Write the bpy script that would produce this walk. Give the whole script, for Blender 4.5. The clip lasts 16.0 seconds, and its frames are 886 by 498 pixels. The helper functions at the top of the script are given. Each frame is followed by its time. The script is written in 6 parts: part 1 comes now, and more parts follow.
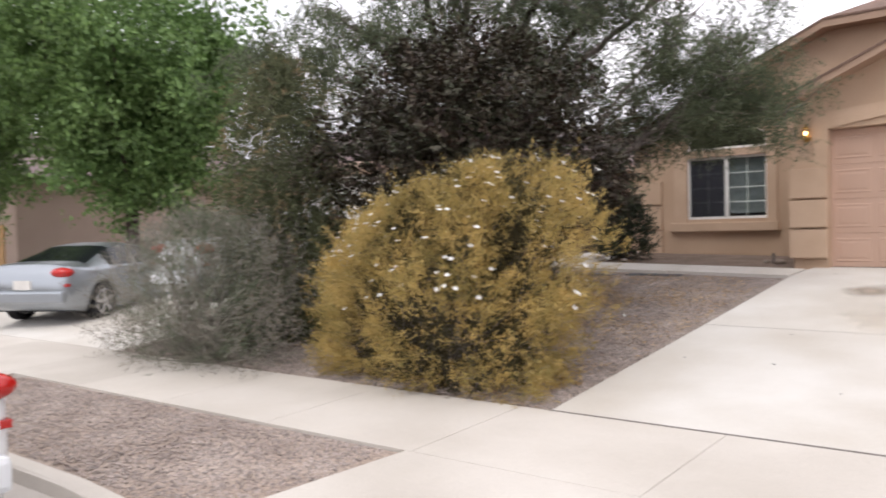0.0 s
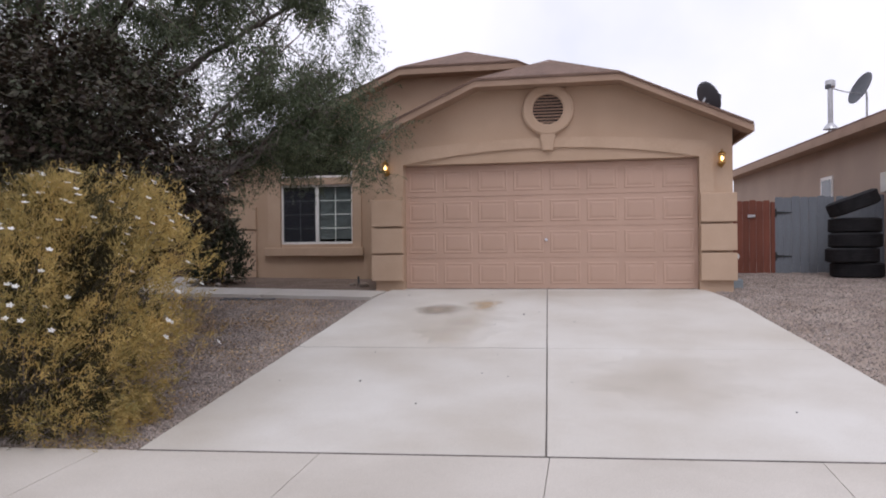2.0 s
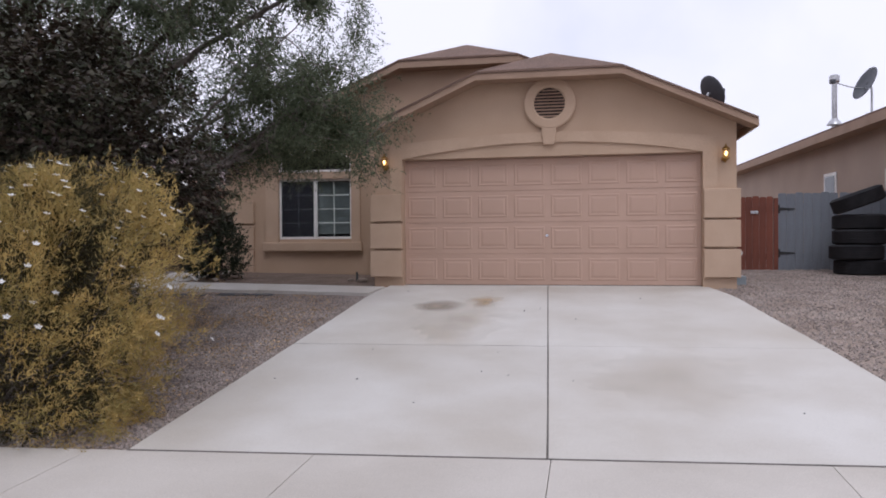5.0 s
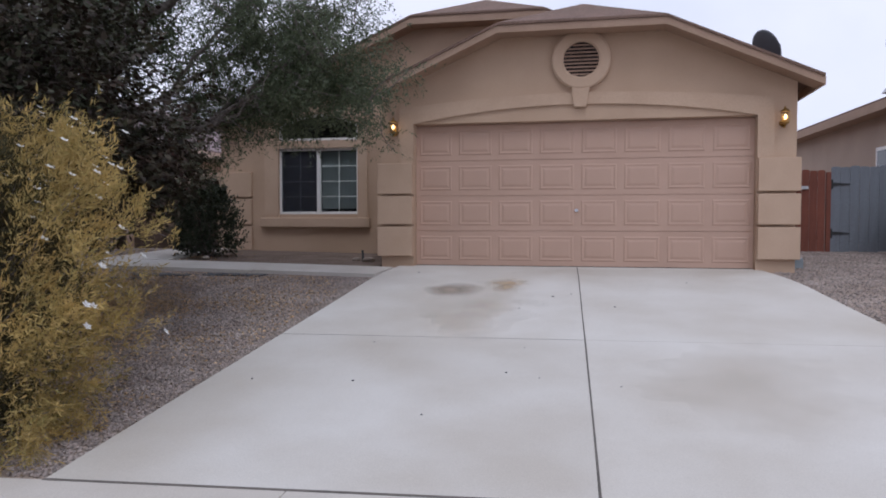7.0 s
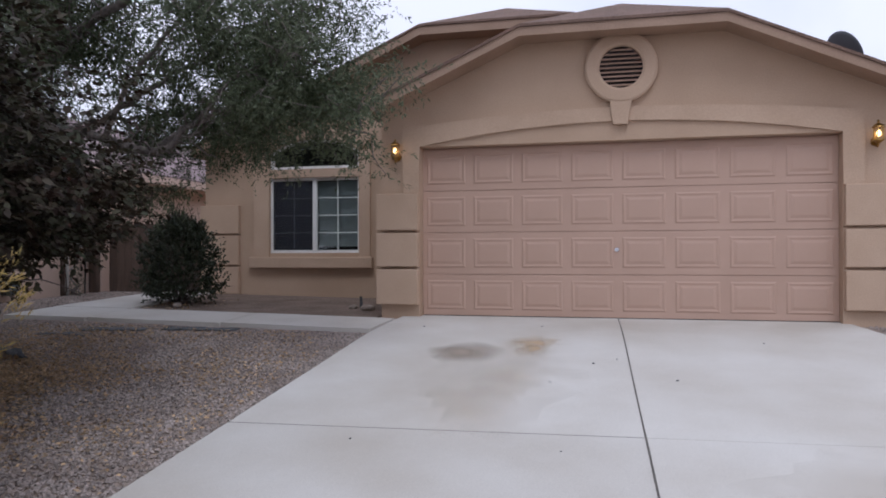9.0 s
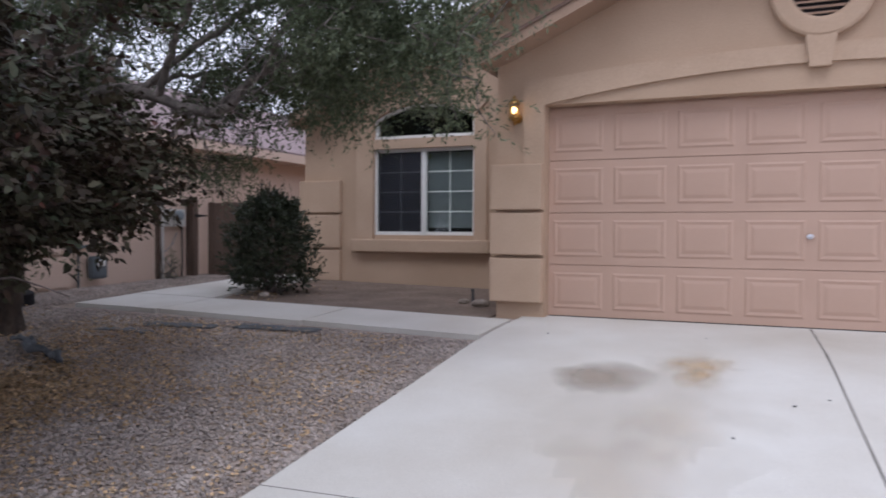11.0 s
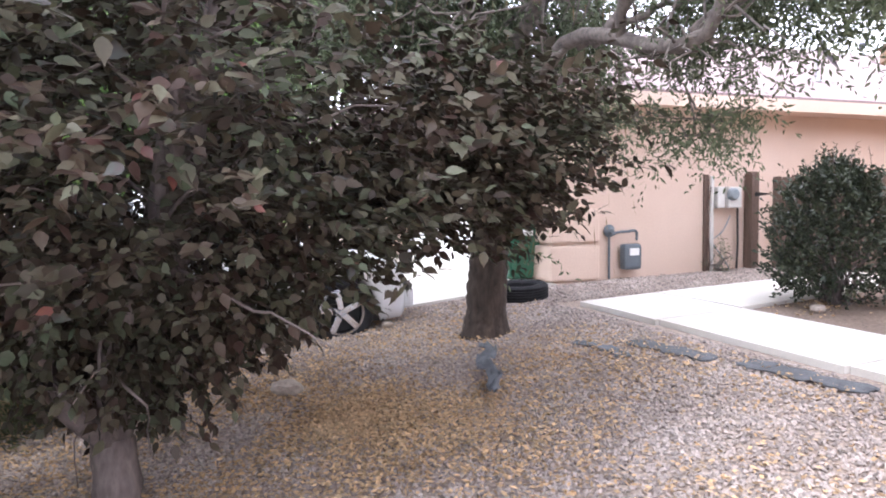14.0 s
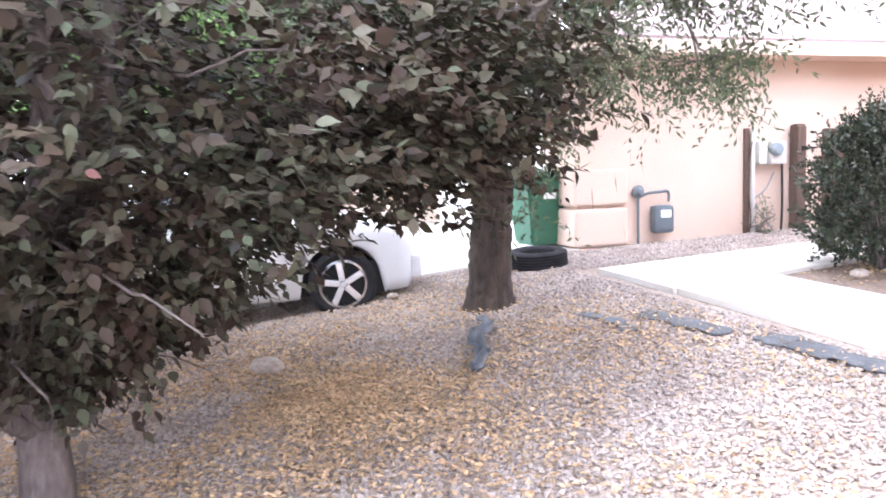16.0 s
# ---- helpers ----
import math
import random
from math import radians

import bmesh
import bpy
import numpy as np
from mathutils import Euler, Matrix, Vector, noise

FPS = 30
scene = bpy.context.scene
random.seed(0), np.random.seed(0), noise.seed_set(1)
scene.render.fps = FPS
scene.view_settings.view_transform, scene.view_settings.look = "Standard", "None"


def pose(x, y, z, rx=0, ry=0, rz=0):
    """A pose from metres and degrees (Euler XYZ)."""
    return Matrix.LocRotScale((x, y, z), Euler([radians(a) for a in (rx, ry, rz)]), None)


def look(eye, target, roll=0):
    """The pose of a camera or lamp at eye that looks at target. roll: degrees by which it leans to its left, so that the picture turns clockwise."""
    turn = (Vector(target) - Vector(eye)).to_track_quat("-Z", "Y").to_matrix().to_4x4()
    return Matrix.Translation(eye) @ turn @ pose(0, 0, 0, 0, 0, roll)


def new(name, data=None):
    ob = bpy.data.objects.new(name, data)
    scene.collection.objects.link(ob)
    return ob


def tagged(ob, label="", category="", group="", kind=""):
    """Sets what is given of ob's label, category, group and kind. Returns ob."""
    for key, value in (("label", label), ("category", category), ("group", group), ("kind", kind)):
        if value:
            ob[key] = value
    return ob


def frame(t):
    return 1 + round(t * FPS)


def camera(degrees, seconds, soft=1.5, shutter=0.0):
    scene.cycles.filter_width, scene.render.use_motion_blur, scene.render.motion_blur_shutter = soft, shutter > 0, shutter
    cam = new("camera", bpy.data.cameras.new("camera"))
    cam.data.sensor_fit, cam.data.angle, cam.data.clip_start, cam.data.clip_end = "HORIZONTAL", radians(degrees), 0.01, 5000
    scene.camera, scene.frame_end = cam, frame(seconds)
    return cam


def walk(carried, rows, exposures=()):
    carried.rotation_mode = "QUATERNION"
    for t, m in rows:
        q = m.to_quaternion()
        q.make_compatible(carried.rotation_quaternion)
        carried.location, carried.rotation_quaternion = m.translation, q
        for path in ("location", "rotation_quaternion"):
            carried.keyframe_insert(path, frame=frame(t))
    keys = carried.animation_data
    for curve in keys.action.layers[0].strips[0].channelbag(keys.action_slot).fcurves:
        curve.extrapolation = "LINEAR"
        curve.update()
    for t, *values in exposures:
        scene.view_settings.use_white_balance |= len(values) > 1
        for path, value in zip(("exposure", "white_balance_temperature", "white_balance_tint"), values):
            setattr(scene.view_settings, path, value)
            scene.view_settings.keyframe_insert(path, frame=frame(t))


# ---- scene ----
cam = camera(60.9, 16.0, soft=1.8, shutter=0.3)
PATH = [
    (0, (0.733, -12.705, 0.751), (-0.583, -11.2, 0.697), -1.4),
    (0.5, (0.691, -12.684, 0.754), (-0.318, -10.958, 0.695), 0.2),
    (1, (0.677, -12.623, 0.769), (-0.094, -10.779, 0.705), -0.1),
    (1.5, (0.683, -12.637, 0.766), (0.188, -10.7, 0.71), -0.1),
    (2, (0.684, -12.657, 0.76), (0.305, -10.693, 0.75), -0.6),
    (2.5, (0.689, -12.68, 0.755), (0.302, -10.721, 0.863), -0.1),
    (3, (0.693, -12.693, 0.751), (0.297, -10.735, 0.849), 0.1),
    (3.5, (0.692, -12.695, 0.75), (0.281, -10.74, 0.849), 0.2),
    (4, (0.688, -12.679, 0.755), (0.261, -10.727, 0.851), 0.3),
    (4.5, (0.68, -12.639, 0.763), (0.305, -10.675, 0.775), -0.4),
    (7, (0.375, -11.118, 0.679), (-0.041, -9.163, 0.605), 0.0),
    (7.5, (0.265, -10.686, 0.655), (-0.085, -8.72, 0.551), -2.6),
    (8, (0.235, -10.212, 0.686), (-0.199, -8.26, 0.73), -0.5),
    (10.5, (-0.226, -7.806, 0.864), (-0.775, -5.884, 0.818), -0.9),
    (11, (-0.337, -7.4, 0.862), (-1.135, -5.567, 0.816), 0.3),
    (11.5, (-0.487, -6.915, 0.9), (-1.536, -5.213, 0.831), -1.5),
    (12, (-0.552, -6.511, 0.937), (-1.862, -5.002, 0.848), 1.8),
    (12.5, (-0.66, -6.101, 0.936), (-2.323, -4.994, 0.828), -2.3),
    (13, (-0.853, -5.743, 0.961), (-2.59, -4.761, 0.824), -0.8),
    (13.5, (-1.1, -5.39, 0.97), (-2.923, -4.586, 0.796), 0.1),
    (14, (-1.212, -5.14, 0.985), (-3.072, -4.415, 0.870), -0.5),
    (14.5, (-1.23, -4.923, 1.005), (-3.141, -4.347, 0.874), -0.9),
    (15, (-1.289, -4.769, 1.004), (-3.209, -4.234, 0.832), -1.1),
    (15.5, (-1.342, -4.656, 0.985), (-3.265, -4.135, 0.802), -1.1),
    (16, (-1.459, -4.53, 0.956), (-3.364, -3.956, 0.753), -1.9),
]
EXPO = [(0.0, 0.62, 6400, 10), (0.45, 0.78, 6250, 11), (0.9, 0.7, 6180, 11), (1.5, 0.22, 6200, 10), (2.2, -0.12, 6020, 13), (4.7, -0.15, 5920, 13), (7.0, -0.26, 5660, 11), (8.2, -0.24, 5600, 11), (10.5, 0.05, 5650, 11),
        (11.5, 0.36, 5610, 11), (12.3, 0.9, 5640, 11), (13.0, 1.7, 5680, 11), (14.0, 2.28, 5760, 12), (14.8, 2.75, 5720, 12), (16.0, 2.98, 5600, 12)]
walk(cam, [(t, look(eye, target, roll)) for t, eye, target, roll in PATH], EXPO)

# ---- world and light ----
world = bpy.data.worlds.new("overcast_sky")
scene.world = world
world.use_nodes = True
wn, wl = world.node_tree.nodes, world.node_tree.links
wn.clear()
w_out, w_bg, w_sky = wn.new("ShaderNodeOutputWorld"), wn.new("ShaderNodeBackground"), wn.new("ShaderNodeTexSky")
w_sky.sky_type, w_sky.sun_disc = "NISHITA", False
w_sky.sun_elevation, w_sky.sun_rotation = radians(52), radians(200)
w_tc, w_noise, w_ramp, w_mix = wn.new("ShaderNodeTexCoord"), wn.new("ShaderNodeTexNoise"), wn.new("ShaderNodeValToRGB"), wn.new("ShaderNodeMix")
w_noise.inputs["Scale"].default_value, w_noise.inputs["Detail"].default_value = 2.6, 6
w_ramp.color_ramp.elements[0].position, w_ramp.color_ramp.elements[1].position = 0.28, 0.5
w_ramp.color_ramp.elements[0].color = (0.78, 0.78, 0.78, 1)
w_mix.data_type = "RGBA"
w_mix.inputs[7].default_value = (11.0, 10.6, 11.2, 1)
wl.new(w_tc.outputs["Generated"], w_noise.inputs["Vector"])
wl.new(w_noise.outputs["Fac"], w_ramp.inputs["Fac"])
wl.new(w_ramp.outputs["Color"], w_mix.inputs[0])
wl.new(w_sky.outputs["Color"], w_mix.inputs[6])
wl.new(w_mix.outputs[2], w_bg.inputs["Color"])
w_bg.inputs["Strength"].default_value = 0.1
wl.new(w_bg.outputs["Background"], w_out.inputs["Surface"])
sun = new("sun", bpy.data.lights.new("sun", "SUN"))
sun.data.energy, sun.data.angle, sun.data.color = 0.9, radians(25), (1.0, 0.96, 0.9)
sun.matrix_world = look((4, -14, 22), (0, 0, 0))


# ---- materials ----
def mat(name, c1, c2=None, scale=3.0, rough=0.8, bump=0.0, bscale=80.0, metal=0.0, island=0.0, objrand=0.0, leaf=0.0, fine=0.25, trans=0.0, emit=None, stretch=None, spec=0.5):
    """Two colours mixed by a broad noise, a fine noise on top of it that also gives the relief, and a spread of lightness from piece to piece."""
    m = bpy.data.materials.new(name)
    m.use_nodes = True
    n, l = m.node_tree.nodes, m.node_tree.links
    b = n["Principled BSDF"]
    c2 = c2 or tuple(0.8 * v for v in c1)
    tc = n.new("ShaderNodeTexCoord")
    src = tc.outputs["Object"]
    if stretch:
        mp = n.new("ShaderNodeMapping")
        mp.inputs["Scale"].default_value = stretch
        l.new(src, mp.inputs["Vector"])
        src = mp.outputs["Vector"]
    big, small = n.new("ShaderNodeTexNoise"), n.new("ShaderNodeTexNoise")
    for t, s, d in ((big, scale, 5), (small, bscale, 3)):
        t.inputs["Scale"].default_value, t.inputs["Detail"].default_value = s, d
        l.new(src, t.inputs["Vector"])
    rng = n.new("ShaderNodeMapRange")
    rng.inputs["From Min"].default_value, rng.inputs["From Max"].default_value = 0.32, 0.68
    l.new(big.outputs["Fac"], rng.inputs["Value"])
    mix = n.new("ShaderNodeMix")
    mix.data_type = "RGBA"
    mix.inputs[6].default_value, mix.inputs[7].default_value = (*c1, 1), (*c2, 1)
    fac = rng.outputs["Result"]
    if island:
        geo = n.new("ShaderNodeNewGeometry")
        av = n.new("ShaderNodeMath")
        av.operation = "MULTIPLY_ADD"
        av.inputs[1].default_value = 0.5
        half = n.new("ShaderNodeMath")
        half.operation = "MULTIPLY"
        half.inputs[1].default_value = 0.5
        l.new(fac, half.inputs[0])
        l.new(geo.outputs["Random Per Island"], av.inputs[0])
        l.new(half.outputs[0], av.inputs[2])
        fac = av.outputs[0]
    l.new(fac, mix.inputs[0])
    col = mix.outputs[2]
    hsv = n.new("ShaderNodeHueSaturation")
    val = n.new("ShaderNodeMapRange")
    val.inputs["From Min"].default_value, val.inputs["From Max"].default_value = 0.3, 0.7
    val.inputs["To Min"].default_value, val.inputs["To Max"].default_value = 1 - fine, 1 + fine
    l.new(small.outputs["Fac"], val.inputs["Value"])
    v = val.outputs["Result"]
    if island or objrand:
        k = n.new("ShaderNodeMapRange")
        s = island or objrand
        k.inputs["To Min"].default_value, k.inputs["To Max"].default_value = 1 - s, 1 + s
        l.new(n.new("ShaderNodeNewGeometry").outputs["Random Per Island"] if island else n.new("ShaderNodeObjectInfo").outputs["Random"], k.inputs["Value"])
        mul = n.new("ShaderNodeMath")
        mul.operation = "MULTIPLY"
        l.new(v, mul.inputs[0])
        l.new(k.outputs["Result"], mul.inputs[1])
        v = mul.outputs[0]
    l.new(v, hsv.inputs["Value"])
    l.new(col, hsv.inputs["Color"])
    l.new(hsv.outputs["Color"], b.inputs["Base Color"])
    b.inputs["Roughness"].default_value, b.inputs["Metallic"].default_value = rough, metal
    b.inputs["Specular IOR Level"].default_value = spec
    b.inputs["Transmission Weight"].default_value = trans
    if bump:
        bp = n.new("ShaderNodeBump")
        bp.inputs["Strength"].default_value, bp.inputs["Distance"].default_value = min(1.0, bump), 0.01
        l.new(small.outputs["Fac"], bp.inputs["Height"])
        l.new(bp.outputs["Normal"], b.inputs["Normal"])
    if leaf:
        tr, ms = n.new("ShaderNodeBsdfTranslucent"), n.new("ShaderNodeMixShader")
        l.new(hsv.outputs["Color"], tr.inputs["Color"])
        ms.inputs[0].default_value = leaf
        l.new(b.outputs["BSDF"], ms.inputs[1])
        l.new(tr.outputs["BSDF"], ms.inputs[2])
        l.new(ms.outputs["Shader"], n["Material Output"].inputs["Surface"])
    if emit:
        b.inputs["Emission Color"].default_value, b.inputs["Emission Strength"].default_value = (*emit[:3], 1), emit[3]
    return m


STUCCO = mat("tan_stucco", (0.49, 0.355, 0.255), (0.43, 0.305, 0.215), 0.9, 0.92, 0.5, 70, fine=0.07, spec=0.2)
# wall stucco a touch lighter: light on the raised trim is in the colour
STUCCO_TRIM_LIT = mat("tan_stucco_trim_lit", (0.515, 0.376, 0.274), (0.455, 0.327, 0.233), 1.4, 0.92, 0.4, 70, fine=0.06, spec=0.2)
PEACH = mat("peach_stucco", (0.64, 0.50, 0.41), (0.57, 0.435, 0.35), 0.8, 0.92, 0.5, 70, fine=0.07, spec=0.2)
BEIGE = mat("beige_stucco", (0.42, 0.33, 0.27), (0.37, 0.29, 0.24), 0.8, 0.92, 0.5, 70, fine=0.07, spec=0.2)
DOORPAINT = mat("pinkish_beige_door_paint", (0.48, 0.327, 0.252), (0.44, 0.297, 0.227), 1.3, 0.55, 0.1, 160, fine=0.03, spec=0.3)
FASCIA = mat("brown_fascia_paint", (0.36, 0.245, 0.175), (0.30, 0.20, 0.14), 2, 0.75, 0.15, 50, fine=0.1)
SHINGLE = mat("brown_asphalt_shingle", (0.20, 0.125, 0.095), (0.13, 0.085, 0.065), 3, 0.95, 0.8, 45, fine=0.35, island=0.15)
SHINGLE_N = mat("mauve_asphalt_shingle", (0.27, 0.20, 0.20), (0.20, 0.145, 0.145), 3, 0.95, 0.8, 45, fine=0.3, island=0.12)
CONCRETE = mat("pale_concrete", (0.61, 0.585, 0.545), (0.49, 0.45, 0.395), 0.75, 0.85, 0.25, 120, fine=0.07, objrand=0.04, spec=0.3)
CONCRETE_OLD = mat("warm_concrete", (0.56, 0.52, 0.47), (0.46, 0.42, 0.37), 0.8, 0.9, 0.3, 110, fine=0.08, objrand=0.05, spec=0.3)
JOINT = mat("brown_grey_joint_felt", (0.15, 0.13, 0.115), (0.10, 0.09, 0.08), 6, 0.9, 0.3, 60, fine=0.2)
STAIN = mat("oil_stain", (0.33, 0.265, 0.205), (0.38, 0.315, 0.25), 9, 0.8, 0.2, 120, fine=0.12)
RUST = mat("rust_stain", (0.56, 0.385, 0.21), (0.56, 0.45, 0.32), 6, 0.85, 0.2, 120, fine=0.1)
ASPHALT = mat("asphalt", (0.06, 0.058, 0.056), (0.045, 0.044, 0.043), 0.7, 0.9, 0.9, 110, fine=0.4)
DIRT = mat("gravelly_dirt", (0.36, 0.295, 0.25), (0.26, 0.20, 0.16), 1.1, 0.95, 1.0, 40, fine=0.45)
BEDDIRT = mat("dark_bed_soil", (0.21, 0.155, 0.12), (0.14, 0.10, 0.075), 2.5, 0.95, 1.0, 40, fine=0.4)
GRAVEL = mat("mixed_gravel", (0.44, 0.38, 0.345), (0.225, 0.18, 0.158), 2.2, 0.9, 0.4, 90, island=0.5, fine=0.15)
LITTER = mat("dry_leaf_litter", (0.60, 0.44, 0.27), (0.31, 0.195, 0.10), 2.0, 0.85, island=0.6, leaf=0.15)
WOOD_RED = mat("red_brown_fence_wood", (0.20, 0.065, 0.04), (0.155, 0.05, 0.032), 5, 0.8, 0.4, 60, objrand=0.12, stretch=(4, 4, 0.4))
WOOD_GREY = mat("grey_painted_gate_wood", (0.19, 0.21, 0.24), (0.165, 0.18, 0.205), 4, 0.75, 0.3, 60, objrand=0.05, stretch=(4, 4, 0.4))
WOOD_DARK = mat("weathered_brown_gate_wood", (0.13, 0.085, 0.065), (0.09, 0.06, 0.045), 5, 0.85, 0.5, 60, objrand=0.15, stretch=(4, 4, 0.4))
WHITE = mat("white_vinyl", (0.78, 0.77, 0.75), (0.72, 0.71, 0.69), 4, 0.45, fine=0.03)
BLACK = mat("black_iron", (0.015, 0.015, 0.016), (0.02, 0.02, 0.02), 8, 0.5, fine=0.1)
GLASS = mat("window_glass", (0.9, 0.95, 0.95), (0.88, 0.93, 0.93), 1, 0.02, fine=0.0, trans=1.0)
SCREEN = mat("dark_insect_screen", (0.03, 0.032, 0.042), (0.024, 0.026, 0.036), 6, 0.8, fine=0.1)
BLIND = mat("grey_green_blind", (0.24, 0.265, 0.27), (0.21, 0.23, 0.24), 3, 0.7, fine=0.05)
# near-black colour painted in place of shade behind openings
UNLIT = mat("unlit_depth_black", (0.03, 0.03, 0.035), None, 3, 0.9)
LOUVRE = mat("brown_louvre", (0.40, 0.265, 0.195), (0.34, 0.22, 0.16), 4, 0.7, fine=0.08)
METERGREY = mat("dark_meter_paint", (0.115, 0.135, 0.15), (0.085, 0.10, 0.115), 6, 0.5, fine=0.08)
BRASS = mat("aged_brass", (0.45, 0.28, 0.09), (0.30, 0.18, 0.06), 20, 0.35, metal=1.0, fine=0.1)
BULB = mat("lit_bulb", (1, 0.8, 0.5), None, 3, 0.5, emit=(1.0, 0.62, 0.22, 6.0))
LAMPGLASS = mat("lamp_glass", (1, 0.95, 0.85), None, 3, 0.05, trans=1.0, fine=0.0)
GREYMETAL = mat("grey_painted_metal", (0.24, 0.27, 0.29), (0.20, 0.23, 0.25), 6, 0.5, fine=0.08)
DISHGREY = mat("dark_dish_paint", (0.07, 0.073, 0.085), (0.055, 0.06, 0.07), 6, 0.5, fine=0.06)
GALV = mat("galvanised_metal", (0.55, 0.55, 0.56), (0.42, 0.42, 0.44), 12, 0.4, metal=0.9, fine=0.1)
BOXWHITE = mat("off_white_meter_paint", (0.62, 0.60, 0.56), (0.52, 0.50, 0.47), 6, 0.5, fine=0.06)
RUBBER = mat("worn_black_rubber", (0.014, 0.014, 0.016), (0.024, 0.023, 0.025), 8, 0.85, 0.3, 60, fine=0.2, spec=0.2)
BINGREEN = mat("green_bin_plastic", (0.032, 0.12, 0.07), (0.028, 0.10, 0.058), 3, 0.5, fine=0.08)
BARK = mat("dark_furrowed_bark", (0.062, 0.044, 0.034), (0.036, 0.026, 0.02), 6, 0.95, 1.0, 22, fine=0.45, stretch=(1, 1, 0.25))
BARK_PLUM = mat("grey_plum_bark", (0.15, 0.12, 0.11), (0.095, 0.075, 0.07), 8, 0.9, 0.8, 30, fine=0.3, stretch=(1, 1, 0.4))
BARK_PALE = mat("pale_branch_bark", (0.20, 0.17, 0.15), (0.12, 0.10, 0.09), 9, 0.9, 0.7, 30, fine=0.3)
PLUM = mat("purple_leaves", (0.058, 0.027, 0.021), (0.04, 0.052, 0.031), 2.6, 0.55, fine=0.1, island=0.6, leaf=0.06, spec=0.22)
GREYGREEN = mat("grey_green_leaves", (0.066, 0.092, 0.043), (0.142, 0.158, 0.094), 2.8, 0.55, fine=0.1, island=0.4, leaf=0.38)
OLIVEGREEN = mat("olive_green_leaves", (0.07, 0.09, 0.04), (0.135, 0.14, 0.07), 2.0, 0.65, fine=0.1, island=0.35, leaf=0.3)
PODS = mat("dry_hanging_pods", (0.25, 0.19, 0.10), (0.18, 0.13, 0.07), 3, 0.8, island=0.3, leaf=0.2)
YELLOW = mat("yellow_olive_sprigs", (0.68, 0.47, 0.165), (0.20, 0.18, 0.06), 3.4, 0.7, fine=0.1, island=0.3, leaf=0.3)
# olive older growth, darkened further: the shade inside the bush is in this colour
OLIVE_SHADED = mat("shaded_olive_inner_sprigs", (0.085, 0.075, 0.028), (0.05, 0.042, 0.02), 1.5, 0.8, fine=0.1, island=0.3, leaf=0.2)
PETAL = mat("white_petals", (0.85, 0.85, 0.83), None, 3, 0.6, fine=0.02, leaf=0.3)
GREYTWIG = mat("grey_sage_twigs", (0.29, 0.26, 0.225), (0.17, 0.16, 0.125), 1.5, 0.9, fine=0.1, island=0.35, leaf=0.15)
SAGE = mat("sage_green_leaves", (0.12, 0.15, 0.085), (0.17, 0.18, 0.13), 1.5, 0.8, fine=0.1, island=0.3, leaf=0.25)
DARKGREEN = mat("dark_glossy_leaves", (0.022, 0.032, 0.015), (0.042, 0.05, 0.025), 2.5, 0.45, fine=0.1, island=0.4, leaf=0.15)
REDGREEN = mat("reddish_young_leaves", (0.06, 0.04, 0.022), (0.05, 0.06, 0.028), 3, 0.45, fine=0.1, objrand=0.3, leaf=0.2)
FRESHGREEN = mat("fresh_green_leaves", (0.11, 0.20, 0.055), (0.17, 0.26, 0.085), 0.8, 0.6, fine=0.1, island=0.35, leaf=0.35)
CARSILVER = mat("silver_car_paint", (0.36, 0.385, 0.41), (0.34, 0.365, 0.39), 2, 0.28, metal=0.75, fine=0.02)
CARWHITE = mat("white_car_paint", (0.72, 0.73, 0.74), (0.70, 0.71, 0.72), 2, 0.25, fine=0.02)
CARGLASS = mat("tinted_car_glass", (0.012, 0.014, 0.016), None, 2, 0.04, fine=0.0)
CARDARK = mat("black_underbody", (0.012, 0.012, 0.013), None, 4, 0.8)
TAILRED = mat("red_tail_light", (0.45, 0.015, 0.012), (0.38, 0.012, 0.01), 9, 0.15, fine=0.05)
CHROME = mat("alloy_rim", (0.62, 0.62, 0.64), (0.55, 0.55, 0.57), 6, 0.25, metal=0.95, fine=0.03)
RAGGREY = mat("blue_grey_cloth", (0.15, 0.157, 0.172), (0.09, 0.095, 0.106), 9, 0.9, 0.5, 60, fine=0.15)
FABRIC = mat("black_landscape_cloth", (0.055, 0.057, 0.062), (0.105, 0.107, 0.115), 7, 0.8, 0.6, 60, fine=0.25)
ROCKMAT = mat("pale_rock", (0.36, 0.31, 0.265), (0.26, 0.21, 0.175), 9, 0.9, 0.9, 30, fine=0.2)
ORANGEBIT = mat("ochre_paint", (0.42, 0.25, 0.10), None, 2, 0.8)


# ---- mesh helpers ----
def part(name, bm, material, parent=None, label="", smooth=False):
    """Link a bmesh as one mesh object, under a thing or a part."""
    me = bpy.data.meshes.new(name)
    bmesh.ops.recalc_face_normals(bm, faces=bm.faces)
    bm.to_mesh(me)
    bm.free()
    if smooth:
        me.shade_smooth()
    me.materials.append(material)
    ob = new(name, me)
    if parent:
        ob.parent = parent
    return tagged(ob, label)


def raw(name, verts, faces, material, parent=None, label="", smooth=False):
    """The same from arrays of corners and faces."""
    me = bpy.data.meshes.new(name)
    me.from_pydata([tuple(v) for v in np.asarray(verts, float).tolist()], [], faces if isinstance(faces, list) else faces.tolist())
    me.update()
    if smooth:
        me.shade_smooth()
    me.materials.append(material)
    ob = new(name, me)
    if parent:
        ob.parent = parent
    return tagged(ob, label)


def thing(name, label, category, place=(0, 0, 0), turn=0, group="", kind=""):
    ob = tagged(new(name), label, category, group, kind)
    ob.matrix_world = pose(*place, 0, 0, turn)
    return ob


